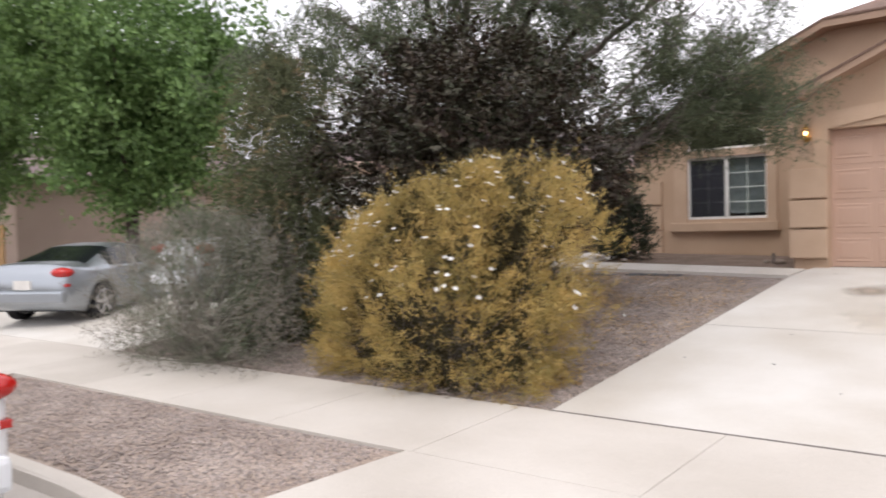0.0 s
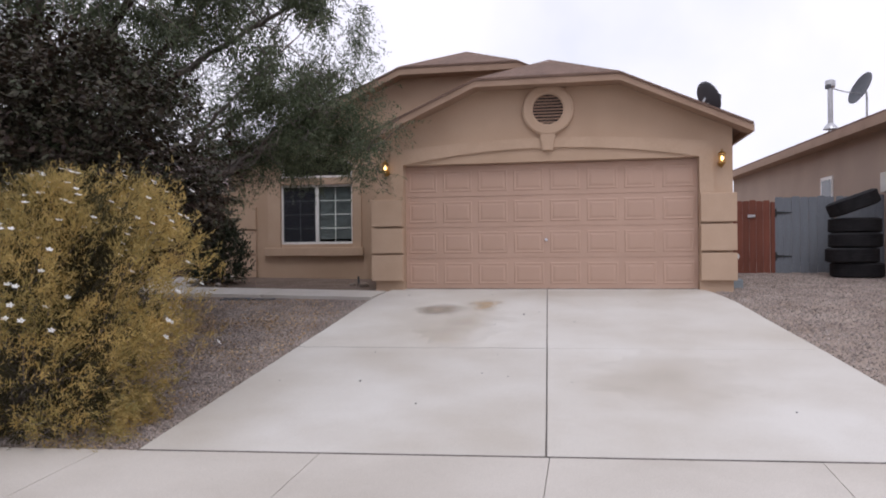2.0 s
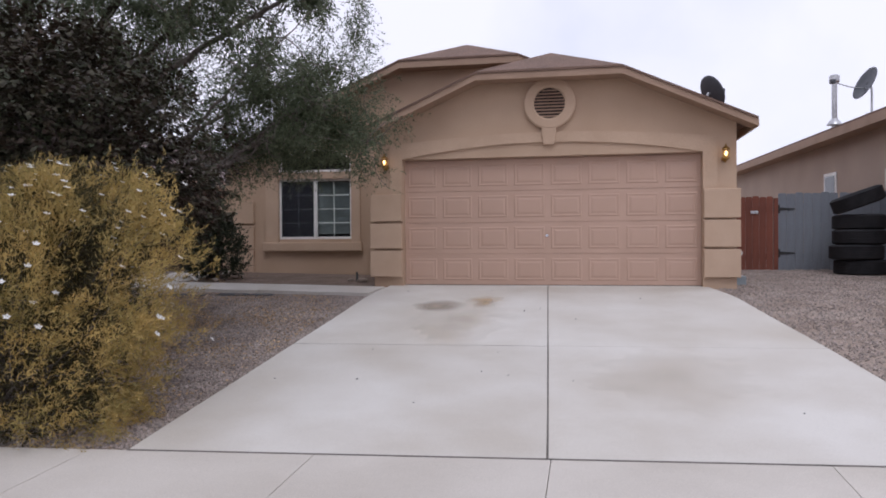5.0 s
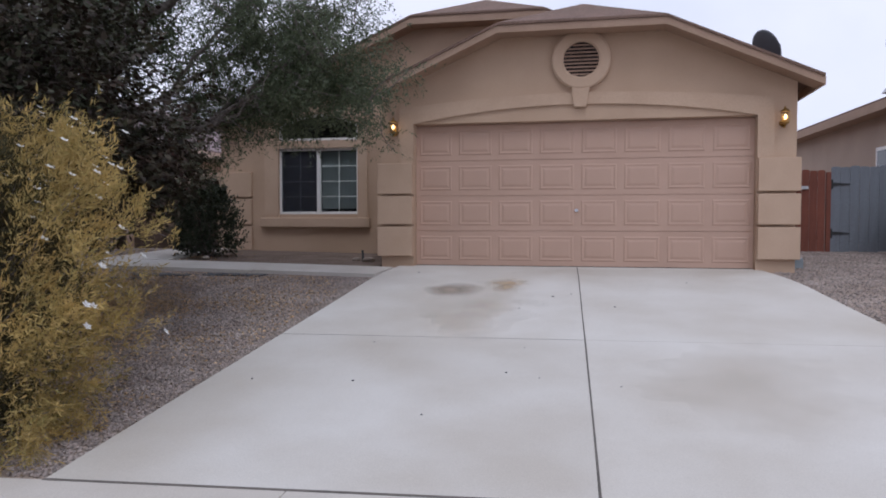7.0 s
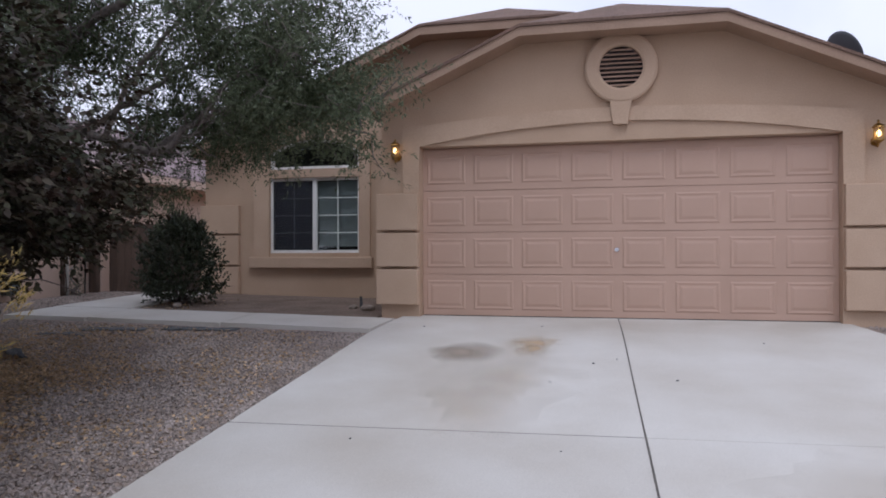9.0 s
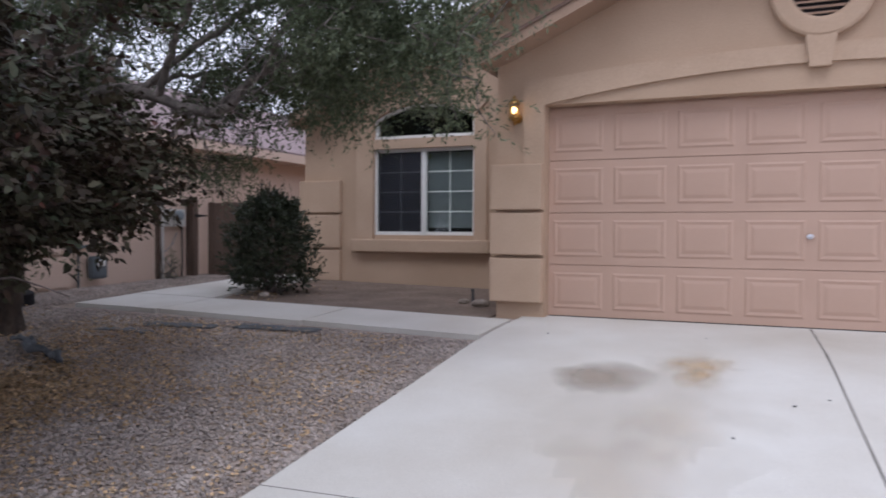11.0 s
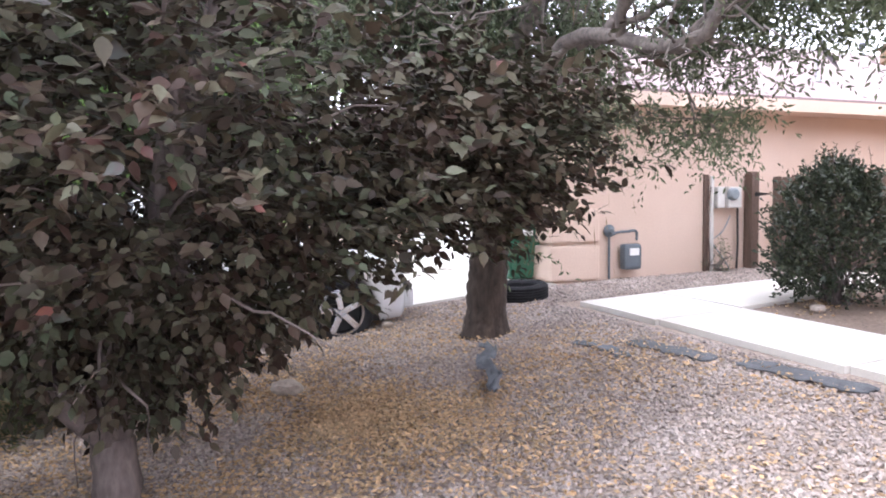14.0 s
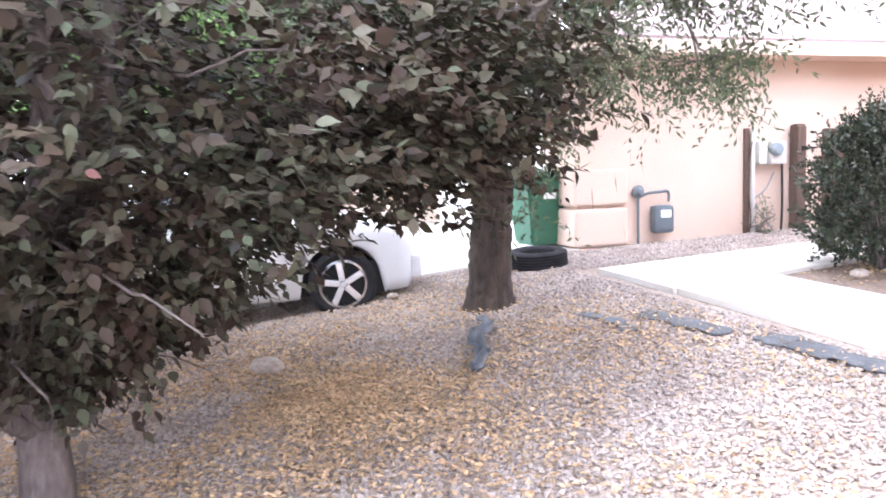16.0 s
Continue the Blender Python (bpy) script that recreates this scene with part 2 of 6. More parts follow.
def box(bm, x0, x1, y0, y1, z0, z1, bevel=0.0):
    m = Matrix.LocRotScale(((x0 + x1) / 2, (y0 + y1) / 2, (z0 + z1) / 2), None, (abs(x1 - x0), abs(y1 - y0), abs(z1 - z0)))
    r = bmesh.ops.create_cube(bm, size=1, matrix=m)
    if bevel:
        es = list({e for v in r["verts"] for e in v.link_edges})
        bmesh.ops.bevel(bm, geom=es, offset=bevel, segments=2, affect="EDGES", profile=0.6)
    return bm


def boxes(*dims, bevel=0.0):
    bm = bmesh.new()
    for d in dims:
        box(bm, *d, bevel=bevel)
    return bm


def prism(pts, y0, y1, bm=None):
    """A flat outline in x and z, pushed through from y0 to y1."""
    bm = bm or bmesh.new()
    a = [bm.verts.new((x, y0, z)) for x, z in pts]
    b = [bm.verts.new((x, y1, z)) for x, z in pts]
    bm.faces.new(a), bm.faces.new(b[::-1])
    for i in range(len(pts)):
        j = (i + 1) % len(pts)
        bm.faces.new((a[i], b[i], b[j], a[j]))
    return bm


def band(lower, upper, y0, y1, bm=None):
    """A strip between two lines of points in x and z, pushed through from y0 to y1."""
    bm = bm or bmesh.new()
    n = len(lower)
    g = [[bm.verts.new((x, y, z)) for x, z in line] for y in (y0, y1) for line in (lower, upper)]
    for i in range(n - 1):
        bm.faces.new((g[0][i], g[0][i + 1], g[1][i + 1], g[1][i]))
        bm.faces.new((g[2][i], g[3][i], g[3][i + 1], g[2][i + 1]))
        bm.faces.new((g[0][i], g[2][i], g[2][i + 1], g[0][i + 1]))
        bm.faces.new((g[1][i], g[1][i + 1], g[3][i + 1], g[3][i]))
    for i in (0, n - 1):
        bm.faces.new((g[0][i], g[1][i], g[3][i], g[2][i]))
    return bm


def lathe(profile, seg=32, axis="z", place=(0, 0, 0), bm=None, closed=False):
    """Turn a profile of (radius, height) round an axis."""
    bm = bm or bmesh.new()
    turn = {"z": Matrix(), "x": Matrix.Rotation(radians(90), 4, "Y"), "y": Matrix.Rotation(radians(-90), 4, "X")}[axis]
    m = Matrix.Translation(place) @ turn
    rings = []
    for r, h in profile:
        rings.append([bm.verts.new(m @ Vector((r * math.cos(a), r * math.sin(a), h))) for a in np.linspace(0, 2 * math.pi, seg, endpoint=False)])
    pairs = list(zip(rings, rings[1:])) + ([(rings[-1], rings[0])] if closed else [])
    for p, q in pairs:
        for i in range(seg):
            j = (i + 1) % seg
            bm.faces.new((p[i], p[j], q[j], q[i]))
    if not closed:
        for ring in (rings[0], rings[-1]):
            bm.faces.new(ring)
    return bm


def tube_arrays(path, radii, seg=8, rough=0.0, rng=None):
    """A tapered tube along points: corners and faces."""
    path, radii = np.asarray(path, float), np.asarray(radii, float)
    tang = np.gradient(path, axis=0)
    tang /= np.linalg.norm(tang, axis=1)[:, None] + 1e-9
    ref = np.where(np.abs(tang[:, 2:3]) > 0.9, [[1.0, 0, 0]], [[0, 0, 1.0]])
    u = np.cross(tang, ref)
    u /= np.linalg.norm(u, axis=1)[:, None] + 1e-9
    v = np.cross(tang, u)
    a = np.linspace(0, 2 * np.pi, seg, endpoint=False)
    r = radii[:, None] * np.ones(seg)
    if rough and rng is not None:
        r = r * (1 + rough * rng.normal(size=r.shape))
    pts = path[:, None] + r[..., None] * (np.cos(a)[None, :, None] * u[:, None] + np.sin(a)[None, :, None] * v[:, None])
    n = len(path)
    faces = [(i * seg + j, i * seg + (j + 1) % seg, (i + 1) * seg + (j + 1) % seg, (i + 1) * seg + j) for i in range(n - 1) for j in range(seg)]
    faces += [tuple(range(seg))[::-1], tuple((n - 1) * seg + j for j in range(seg))]
    return pts.reshape(-1, 3), faces


def smooth_path(pts, n=24):
    """Points along a smooth line through the given ones."""
    p = np.asarray(pts, float)
    p = np.vstack([2 * p[0] - p[1], p, 2 * p[-1] - p[-2]])
    out = []
    for k in range(1, len(p) - 2):
        for t in np.linspace(0, 1, max(2, n // (len(p) - 3)), endpoint=False):
            a, b, c, d = p[k - 1:k + 3]
            out.append(0.5 * (2 * b + (c - a) * t + (2 * a - 5 * b + 4 * c - d) * t * t + (3 * b - a - 3 * c + d) * t ** 3))
    return np.array(out + [p[-2]])


def tubes(name, items, material, parent=None, label="", seg=8, rough=0.0, smooth=True):
    """Several tubes (path, radii) in one mesh."""
    vs, fs, k = [], [], 0
    rng = np.random.default_rng(5)
    for path, radii in items:
        v, f = tube_arrays(path, radii, seg, rough, rng)
        vs.append(v)
        fs += [tuple(i + k for i in q) for q in f]
        k += len(v)
    return raw(name, np.vstack(vs), fs, material, parent, label, smooth)


def unit(v):
    return v / (np.linalg.norm(v, axis=-1, keepdims=True) + 1e-9)


LEAF_BROAD = (np.array([(0, 0, 0), (-0.29, 0.13, 0.03), (-0.47, 0.36, 0.06), (-0.34, 0.64, 0.05), (-0.12, 0.85, -0.02), (0, 1.06, -0.12), (0.12, 0.85, -0.02), (0.34, 0.64, 0.02), (0.47, 0.36, 0.08),
                        (0.29, 0.13, 0.05), (0, 0.36, -0.02), (0, 0.7, -0.03)]),
              [(0, 10, 1), (1, 10, 2), (2, 10, 3), (3, 10, 11), (3, 11, 4), (4, 11, 5), (5, 11, 6), (6, 11, 7), (7, 11, 10), (7, 10, 8), (8, 10, 9), (9, 10, 0)])
LEAF_HEX = (np.array([(0, 0, 0), (-0.42, 0.3, 0.08), (-0.36, 0.62, 0.08), (0, 1, -0.05), (0.36, 0.62, 0.08), (0.42, 0.3, 0.08)]),
            [(0, 3, 1), (1, 3, 2), (0, 5, 3), (5, 4, 3)])
LEAF_THIN = (np.array([(0, 0, 0), (-0.5, 0.45, 0.1), (0, 1, 0), (0.5, 0.45, 0.1)]), [(0, 2, 1), (0, 3, 2)])
STONE = (np.array([(1, 0, 0), (-0.9, 0.2, 0), (0.1, 1, 0), (0, -0.9, 0.1), (0.1, 0.1, 0.75), (0, 0, -0.6)]),
         [(0, 2, 4), (2, 1, 4), (1, 3, 4), (3, 0, 4), (2, 0, 5), (1, 2, 5), (3, 1, 5), (0, 3, 5)])


def scatter_arrays(shape, pos, along, normal, length, width):
    """Copies of a small shape, each with its place, its way, its face and its size: corners and faces."""
    tv, tf = shape
    y = unit(along)
    x = unit(np.cross(y, normal))
    z = np.cross(x, y)
    length, width = np.broadcast_to(length, len(pos)), np.broadcast_to(width, len(pos))
    v = (pos[:, None] + tv[None, :, 0:1] * (x * width[:, None])[:, None] + tv[None, :, 1:2] * (y * length[:, None])[:, None]
         + tv[None, :, 2:3] * (z * width[:, None])[:, None])
    f = np.array(tf)[None] + (np.arange(len(pos)) * len(tv))[:, None, None]
    return v.reshape(-1, 3), f.reshape(-1, 3)


def scatter(name, shape, pos, along, normal, length, width, material, parent=None, label="", smooth=False):
    v, f = scatter_arrays(shape, pos, along, normal, length, width)
    return raw(name, v, f, material, parent, label, smooth)


# ---- the lie of the land ----
SKEW = 0.088
LAND_Y = (-60, -10.45, -10.3, -8.63, -7.285, -4.2, -2.7, -1.2, 0, 4, 60)
LAND_Z = (-0.87, -0.87, -0.87, -0.82, -0.76, -0.41, -0.24, -0.06, 0, 0.12, 0.4)


def land(x, y):
    """Height of the paved surfaces; the yards lie a little below."""
    x, y = np.asarray(x, float), np.asarray(y, float)
    w = np.clip((-y - 1.0) / 6.2, 0, 1)
    rise = 0.07 * np.clip((-2.7 - x) / 4.2, 0, 1) * np.clip((y + 6.6) / 3.4, 0, 1)
    return np.interp(y - SKEW * np.clip(x, -25, 25) * w, LAND_Y, LAND_Z) + rise


def street_y(x, s):
    return s + SKEW * x


def slab(name, corners, material, parent, zf=land, thick=0.12, n=6, m=8, gap=0.007, label="", lift=0.0):
    """A four-cornered slab (near left, near right, far right, far left) that follows the land, with a narrow gap to the next one."""
    a, b, c, d = [np.array(p, float) for p in corners]
    mid = (a + b + c + d) / 4
    a, b, c, d = [p + (mid - p) / np.linalg.norm(mid - p) * gap * 1.4 for p in (a, b, c, d)]
    u, v = np.linspace(0, 1, n + 1), np.linspace(0, 1, m + 1)
    g = ((1 - v)[:, None, None] * ((1 - u)[None, :, None] * a + u[None, :, None] * b) + v[:, None, None] * ((1 - u)[None, :, None] * d + u[None, :, None] * c))
    g = g.reshape(-1, 2)
    z = np.asarray(zf(g[:, 0], g[:, 1])) + lift
    top = np.column_stack([g, z])
    k = n + 1
    faces = [(j * k + i, j * k + i + 1, (j + 1) * k + i + 1, (j + 1) * k + i) for j in range(m) for i in range(n)]
    ring = list(range(n + 1)) + [j * k + n for j in range(1, m + 1)] + [m * k + i for i in range(n - 1, -1, -1)] + [j * k for j in range(m - 1, 0, -1)]
    inner = len(top)
    verts = np.vstack([top, top[ring] - (0, 0, thick)])
    for i in range(len(ring)):
        j = (i + 1) % len(ring)
        faces.append((ring[j], ring[i], inner + i, inner + j))
    return raw(name, verts, faces, material, parent, label)


# ---- ground, street and paving ----
def ground_sheet():
    xs = np.unique(np.concatenate([np.linspace(-400, -20, 12), np.arange(-20, 16, 0.5), np.linspace(16, 400, 12)]))
    ys = np.unique(np.concatenate([np.linspace(-400, -30, 10), np.arange(-30, -10, 2.0), np.arange(-10, 6, 0.4), np.linspace(6, 400, 14)]))
    gx, gy = np.meshgrid(xs, ys)
    s = gy - SKEW * np.clip(gx, -25, 25)
    z = land(gx, gy) - 0.035
    z = np.where(s < -8.0, -1.14, z)
    z = np.where(s < -18.5, -0.9, z)
    v = np.column_stack([gx.ravel(), gy.ravel(), z.ravel()])
    k = len(xs)
    f = [(j * k + i, j * k + i + 1, (j + 1) * k + i + 1, (j + 1) * k + i) for j in range(len(ys) - 1) for i in range(k - 1)]
    return tagged(raw("ground", v, f, DIRT, smooth=True), "bare gravelly brown dirt of the front yards", "ground", kind="structure")


ground_sheet()

# street surface with its crown
st_s = [-18.2, -14.3, -10.55]
st_z = [-0.97, -0.92, -0.97]
xs = np.linspace(-90, 90, 37)
sv = [(x, street_y(np.clip(x, -25, 25), s), z) for s, z in zip(st_s, st_z) for x in xs]
sf = [(j * 37 + i, j * 37 + i + 1, (j + 1) * 37 + i + 1, (j + 1) * 37 + i) for j in range(2) for i in range(36)]
tagged(raw("road", sv, sf, ASPHALT), "dark grey asphalt street in front of the house", "road", kind="structure")


def kerb(x0, x1, name="kerb"):
    bm = bmesh.new()
    prof = [(-10.62, -0.955), (-10.34, -0.945), (-10.31, -0.86), (-10.28, -0.845), (-10.17, -0.845), (-10.15, -0.86), (-10.15, -1.1), (-10.62, -1.1)]
    n = max(2, int((x1 - x0) / 2))
    rows = [[bm.verts.new((x, street_y(x, s), min(z, -0.845 - 0.1 * np.clip((x + 4.7) / 1.3, 0, 1) * (x < 0)))) for s, z in prof] for x in np.linspace(x0, x1, n * 3)]
    for p, q in zip(rows, rows[1:]):
        for i in range(len(prof)):
            j = (i + 1) % len(prof)
            bm.faces.new((p[i], p[j], q[j], q[i]))
    bm.faces.new(rows[0]), bm.faces.new(rows[-1])
    return tagged(part(name, bm, CONCRETE_OLD), "pale concrete kerb and gutter along the planting strip", "kerb", kind="structure")


kerb(-8.6, -3.35)
kerb(-25, -15.5)
kerb(3.9, 25)


def strip_land(x, y):
    s = np.asarray(y) - SKEW * np.asarray(x)
    t = np.clip((np.asarray(x) + 4.7) / 1.4, 0, 1) * (np.asarray(x) < 0)
    return np.interp(s, (-10.2, -8.6), (-0.865, -0.84)) * (1 - t) + t * (np.interp(s, (-10.6, -8.63), (-0.95, -0.82)) - 0.02)


for x0, x1 in ((-8.6, -3.2), (-25, -15.5), (3.8, 25)):
    ob = slab("planting_strip", [(x0, street_y(x0, -10.15)), (x1 - 0.06 * (x1 < 0), street_y(x1, -10.15)), (x1 + 0.2 * (x1 < 0), street_y(x1, -8.63)), (x0, street_y(x0, -8.63))], DIRT, None, strip_land, 0.25, gap=0.002)
    tagged(ob, "gravel planting strip between sidewalk and kerb", "planting strip", kind="structure")

driveway = thing("driveway", "pale concrete driveway with saw-cut joints and stains", "driveway", kind="structure")


def drive_x(k, y):
    return (-2.67, -0.052 * y, 2.52 - 0.142 * y)[k]


def joint_y(x):
    return -4.33 + 0.06 * (x + 2.67)


def drive_end(x):
    return street_y(x, -7.285)


for k in (0, 1):
    for far, near in ((0.14, -4.3), (-4.3, None)):
        fl, fr = [(drive_x(j, far), joint_y(drive_x(j, far)) if far < 0 else far) for j in (k, k + 1)]
        if near is None:
            xl, xr = drive_x(k, -7.3), drive_x(k + 1, -7.1)
            nl, nr = (xl, drive_end(xl)), (xr, drive_end(xr))
        else:
            nl, nr = [(drive_x(j, near), joint_y(drive_x(j, near))) for j in (k, k + 1)]
        slab("slab", [nl, nr, fr, fl], CONCRETE, driveway, gap=0.003)


def blotch(name, x, y, rx, ry, material, seed, label):
    """An uneven stain that lies on the driveway as a thin film."""
    rng = np.random.default_rng(seed)
    n = 40
    a = np.linspace(0, 2 * np.pi, n, endpoint=False)
    r = 1 + 0.13 * np.sin(3 * a + rng.uniform(0, 6)) + 0.1 * np.sin(5 * a + rng.uniform(0, 6)) + 0.06 * rng.normal(size=n)
    px, py = x + rx * r * np.cos(a), y + ry * r * np.sin(a)
    v = np.vstack([[x, y, land(x, y) + 0.004], np.column_stack([px, py, land(px, py) + 0.004])])
    f = [(0, 1 + i, 1 + (i + 1) % n) for i in range(n)]
    return raw(name, v, f, material, driveway, label)


def soft_film(base, name, edge, strength=0.8):
    """A stain that fades out unevenly towards its rim."""
    m = base.copy()
    m.name = name
    n, l = m.node_tree.nodes, m.node_tree.links
    b = n["Principled BSDF"]
    tc, no, ramp = n.new("ShaderNodeTexCoord"), n.new("ShaderNodeTexNoise"), n.new("ShaderNodeMapRange")
    no.inputs["Scale"].default_value, no.inputs["Detail"].default_value = edge, 6
    l.new(tc.outputs["Object"], no.inputs["Vector"])
    grad, mp, sub = n.new("ShaderNodeTexGradient"), n.new("ShaderNodeMapping"), n.new("ShaderNodeMath")
    grad.gradient_type = "SPHERICAL"
    mp.inputs["Location"].default_value, mp.inputs["Scale"].default_value = (-1, -1, 0), (2, 2, 0)
    l.new(tc.outputs["Generated"], mp.inputs["Vector"])
    l.new(mp.outputs["Vector"], grad.inputs["Vector"])
    sub.operation = "ADD"
    l.new(grad.outputs["Fac"], sub.inputs[0])
    l.new(no.outputs["Fac"], sub.inputs[1])
    ramp.inputs["From Min"].default_value, ramp.inputs["From Max"].default_value = 0.65, 1.45
    ramp.inputs["To Max"].default_value = strength
    l.new(sub.outputs[0], ramp.inputs["Value"])
    l.new(ramp.outputs["Result"], b.inputs["Alpha"])
    return m


FILM_OIL, FILM_RUST = soft_film(STAIN, "oil_film", 2.2), soft_film(RUST, "rust_film", 9, 0.6)
FILM_TRAIL = soft_film(mat("pale_rust_stain", (0.60, 0.45, 0.27), (0.60, 0.51, 0.38), 5, 0.85, 0.2, 120, fine=0.08), "rust_trail_film", 4, 0.16)
FILM_DUST = soft_film(mat("dust_stain", (0.55, 0.47, 0.37), (0.50, 0.44, 0.36), 3, 0.9, fine=0.06), "dust_film", 2.5, 0.24)
blotch("oil_stain", -1.42, -2.08, 0.42, 0.42, FILM_OIL, 1, "faded grey-brown oil stain")
blotch("rust_stain", -0.86, -1.6, 0.30, 0.36, FILM_RUST, 2, "orange rust stain")
blotch("rust_stain", -0.78, -1.95, 0.20, 0.3, FILM_RUST, 7, "orange rust stain")
blotch("rust_trail", -0.88, -2.9, 0.34, 0.8, FILM_TRAIL, 3, "pale orange run of rust")
blotch("rust_trail", -1.08, -3.75, 0.45, 0.8, FILM_TRAIL, 6, "pale orange run of rust")
blotch("dust_stain", -0.95, -2.7, 0.75, 1.6, FILM_DUST, 4, "yellowish dirt film")
blotch("dust_stain", 1.5, -5.2, 0.9, 1.1, FILM_DUST, 5, "yellowish dirt film")
rng = np.random.default_rng(8)
for i in range(16):
    x, y = rng.uniform(-2.4, 2.4), rng.uniform(-6.8, -0.6)
    r = rng.uniform(0.007, 0.014)
    bm = bmesh.new()
    bmesh.ops.create_icosphere(bm, subdivisions=1, radius=r, matrix=Matrix.Translation((x, y, float(land(x, y)) + r * 0.3)) @ Matrix.Diagonal((1, 1.3, 0.5, 1)))
    tagged(part("pebble", bm, FABRIC), "small dark pebble lying on the concrete driveway", "pebble", group="pebbles on the driveway")

sidewalk = thing("sidewalk", "warm pale concrete sidewalk slabs along the street", "sidewalk", kind="structure")
walk_joints = [-25, -21, -17, -15.3, -13.2, -11.1, -9.05, -7.5, -6.0, -4.5, -2.95, -1.27, 0.4, 2.25, 3.6, 5.2, 6.8, 8.4, 14, 25]
for a, b in zip(walk_joints, walk_joints[1:]):
    slab("slab", [(a, street_y(a, -8.63)), (b, street_y(b, -8.63)), (b, street_y(b, -7.285)), (a, street_y(a, -7.285))], CONCRETE_OLD, sidewalk, m=3, thick=0.35, gap=0.0025)
apron = thing("driveway_apron", "pale concrete driveway apron sloping to the street", "driveway apron", kind="structure")


def apron_land(x, y):
    return np.interp(np.asarray(y) - SKEW * np.asarray(x), (-10.6, -8.63), (-0.955, -0.82))


for knots, flare in (((-3.0, -1.27, 0.4, 2.25, 3.7), 0.35), ((-15.2, -13.2, -11.1, -8.9), 0.3)):
    for i, (a, b) in enumerate(zip(knots, knots[1:])):
        an, bn = a - (flare if i == 0 else 0), b + (flare if i == len(knots) - 2 else 0)
        slab("slab", [(an, street_y(an, -10.6)), (bn, street_y(bn, -10.6)), (b, street_y(b, -8.63)), (a, street_y(a, -8.63))], CONCRETE_OLD, apron, apron_land, m=4, thick=0.2, gap=0.002)

footpath = thing("garden_path", "narrow pale concrete path from driveway to side gate", "path", kind="structure")
for a, b in ((-2.68, -4.55), (-4.55, -6.4), (-6.4, -7.64)):
    slab("slab", [(b, -1.19), (a, -1.22), (a, -0.32 if a > -3 else -0.29), (b, -0.28)], CONCRETE, footpath, m=3, lift=0.015)
slab("slab", [(-7.64, -0.27), (-6.44, -0.27), (-6.74, 2.75), (-7.8, 2.75)], CONCRETE, footpath, lift=0.015)

neighbour_drive = thing("neighbouring_driveway", "pale concrete driveway of the house next door", "driveway", kind="structure")
for a, b in ((-15.2, -12.2), (-12.2, -9.1)):
    for s0, s1 in ((-7.285, -4.2), (-4.2, -0.6)):
        slab("slab", [(a, street_y(a, s0) if s0 < -5 else s0), (b, street_y(b, s0) if s0 < -5 else s0), (b, s1), (a, s1)], CONCRETE, neighbour_drive, lift=0.0)

# dark felt joints between the driveway slabs and at its end
for pts in ([(-2.67, drive_end(-2.67)), (0.38, drive_end(0.38))], [(0.38, drive_end(0.38)), (3.5, drive_end(3.5))]):
    (ax, ay), (bx, by) = pts
    slab("felt_joint", [(ax, ay - 0.013), (bx, by - 0.013), (bx, by + 0.013), (ax, ay + 0.013)], JOINT, driveway, thick=0.03, n=12, m=1, gap=0.0, lift=0.002)
slab("felt_joint", [(-2.67, joint_y(-2.67) - 0.003), (0.22, joint_y(0.22) - 0.003), (0.22, joint_y(0.22) + 0.003), (-2.67, joint_y(-2.67) + 0.003)], JOINT, driveway, thick=0.03, n=10, m=1, gap=0.0, lift=0.001)
slab("felt_joint", [(0.370, drive_end(0.38)), (0.382, drive_end(0.38)), (0.006, 0.1), (-0.006, 0.1)], JOINT, driveway, thick=0.03, n=1, m=24, gap=0.0, lift=0.002)

# soil bed under the window
bed = slab("planting_bed", [(-6.42, -0.25), (-2.98, -0.3), (-2.98, 2.36), (-6.72, 2.36)], BEDDIRT, None, thick=0.1, lift=-0.012)
tagged(bed, "bare dark soil bed under the house window", "planting bed", kind="structure")

# ---- the house ----
house = thing("house", "single-storey tan stucco house with a two-car garage", "house")
GC = 0.04           # middle of the garage roof
HALF = 2.44         # half the garage opening
ARC = np.linspace(-1, 1, 25)


def slab_wall(name, x0, x1, y0, y1, z0, z1, material=STUCCO, parent=house):
    return part(name, boxes((x0, x1, y0, y1, z0, z1)), material, parent)


# garage front: jambs, lintel and gable in one outline with the opening cut through
def rake(x, mid, flat, top, fall):
    return top - max(0.0, abs(x - mid) - flat) * fall


bm = bmesh.new()
prism([(-2.95, -0.2), (-HALF, -0.2), (-HALF, 2.14), (HALF, 2.14), (HALF, -0.2), (2.95, -0.2), (2.95, 2.60), (1.2, 3.4), (-1.12, 3.4), (-2.95, 2.57)], 0, 0.2, bm)
bmesh.ops.triangulate(bm, faces=[f for f in bm.faces if len(f.verts) > 4])
part("wall", bm, STUCCO, house, "tan stucco garage front with a wide door opening")
slab_wall("wall", 2.75, 2.95, 0.2, 9.0, -0.2, 2.6)
slab_wall("wall", -2.95, -2.75, 0.2, 2.4, -0.2, 2.6)
# near-black sheet stands in for the unlit garage inside
part("garage_dark_sheet", boxes((-2.75, 2.75, 0.35, 0.4, -0.1, 2.6)), UNLIT, house)

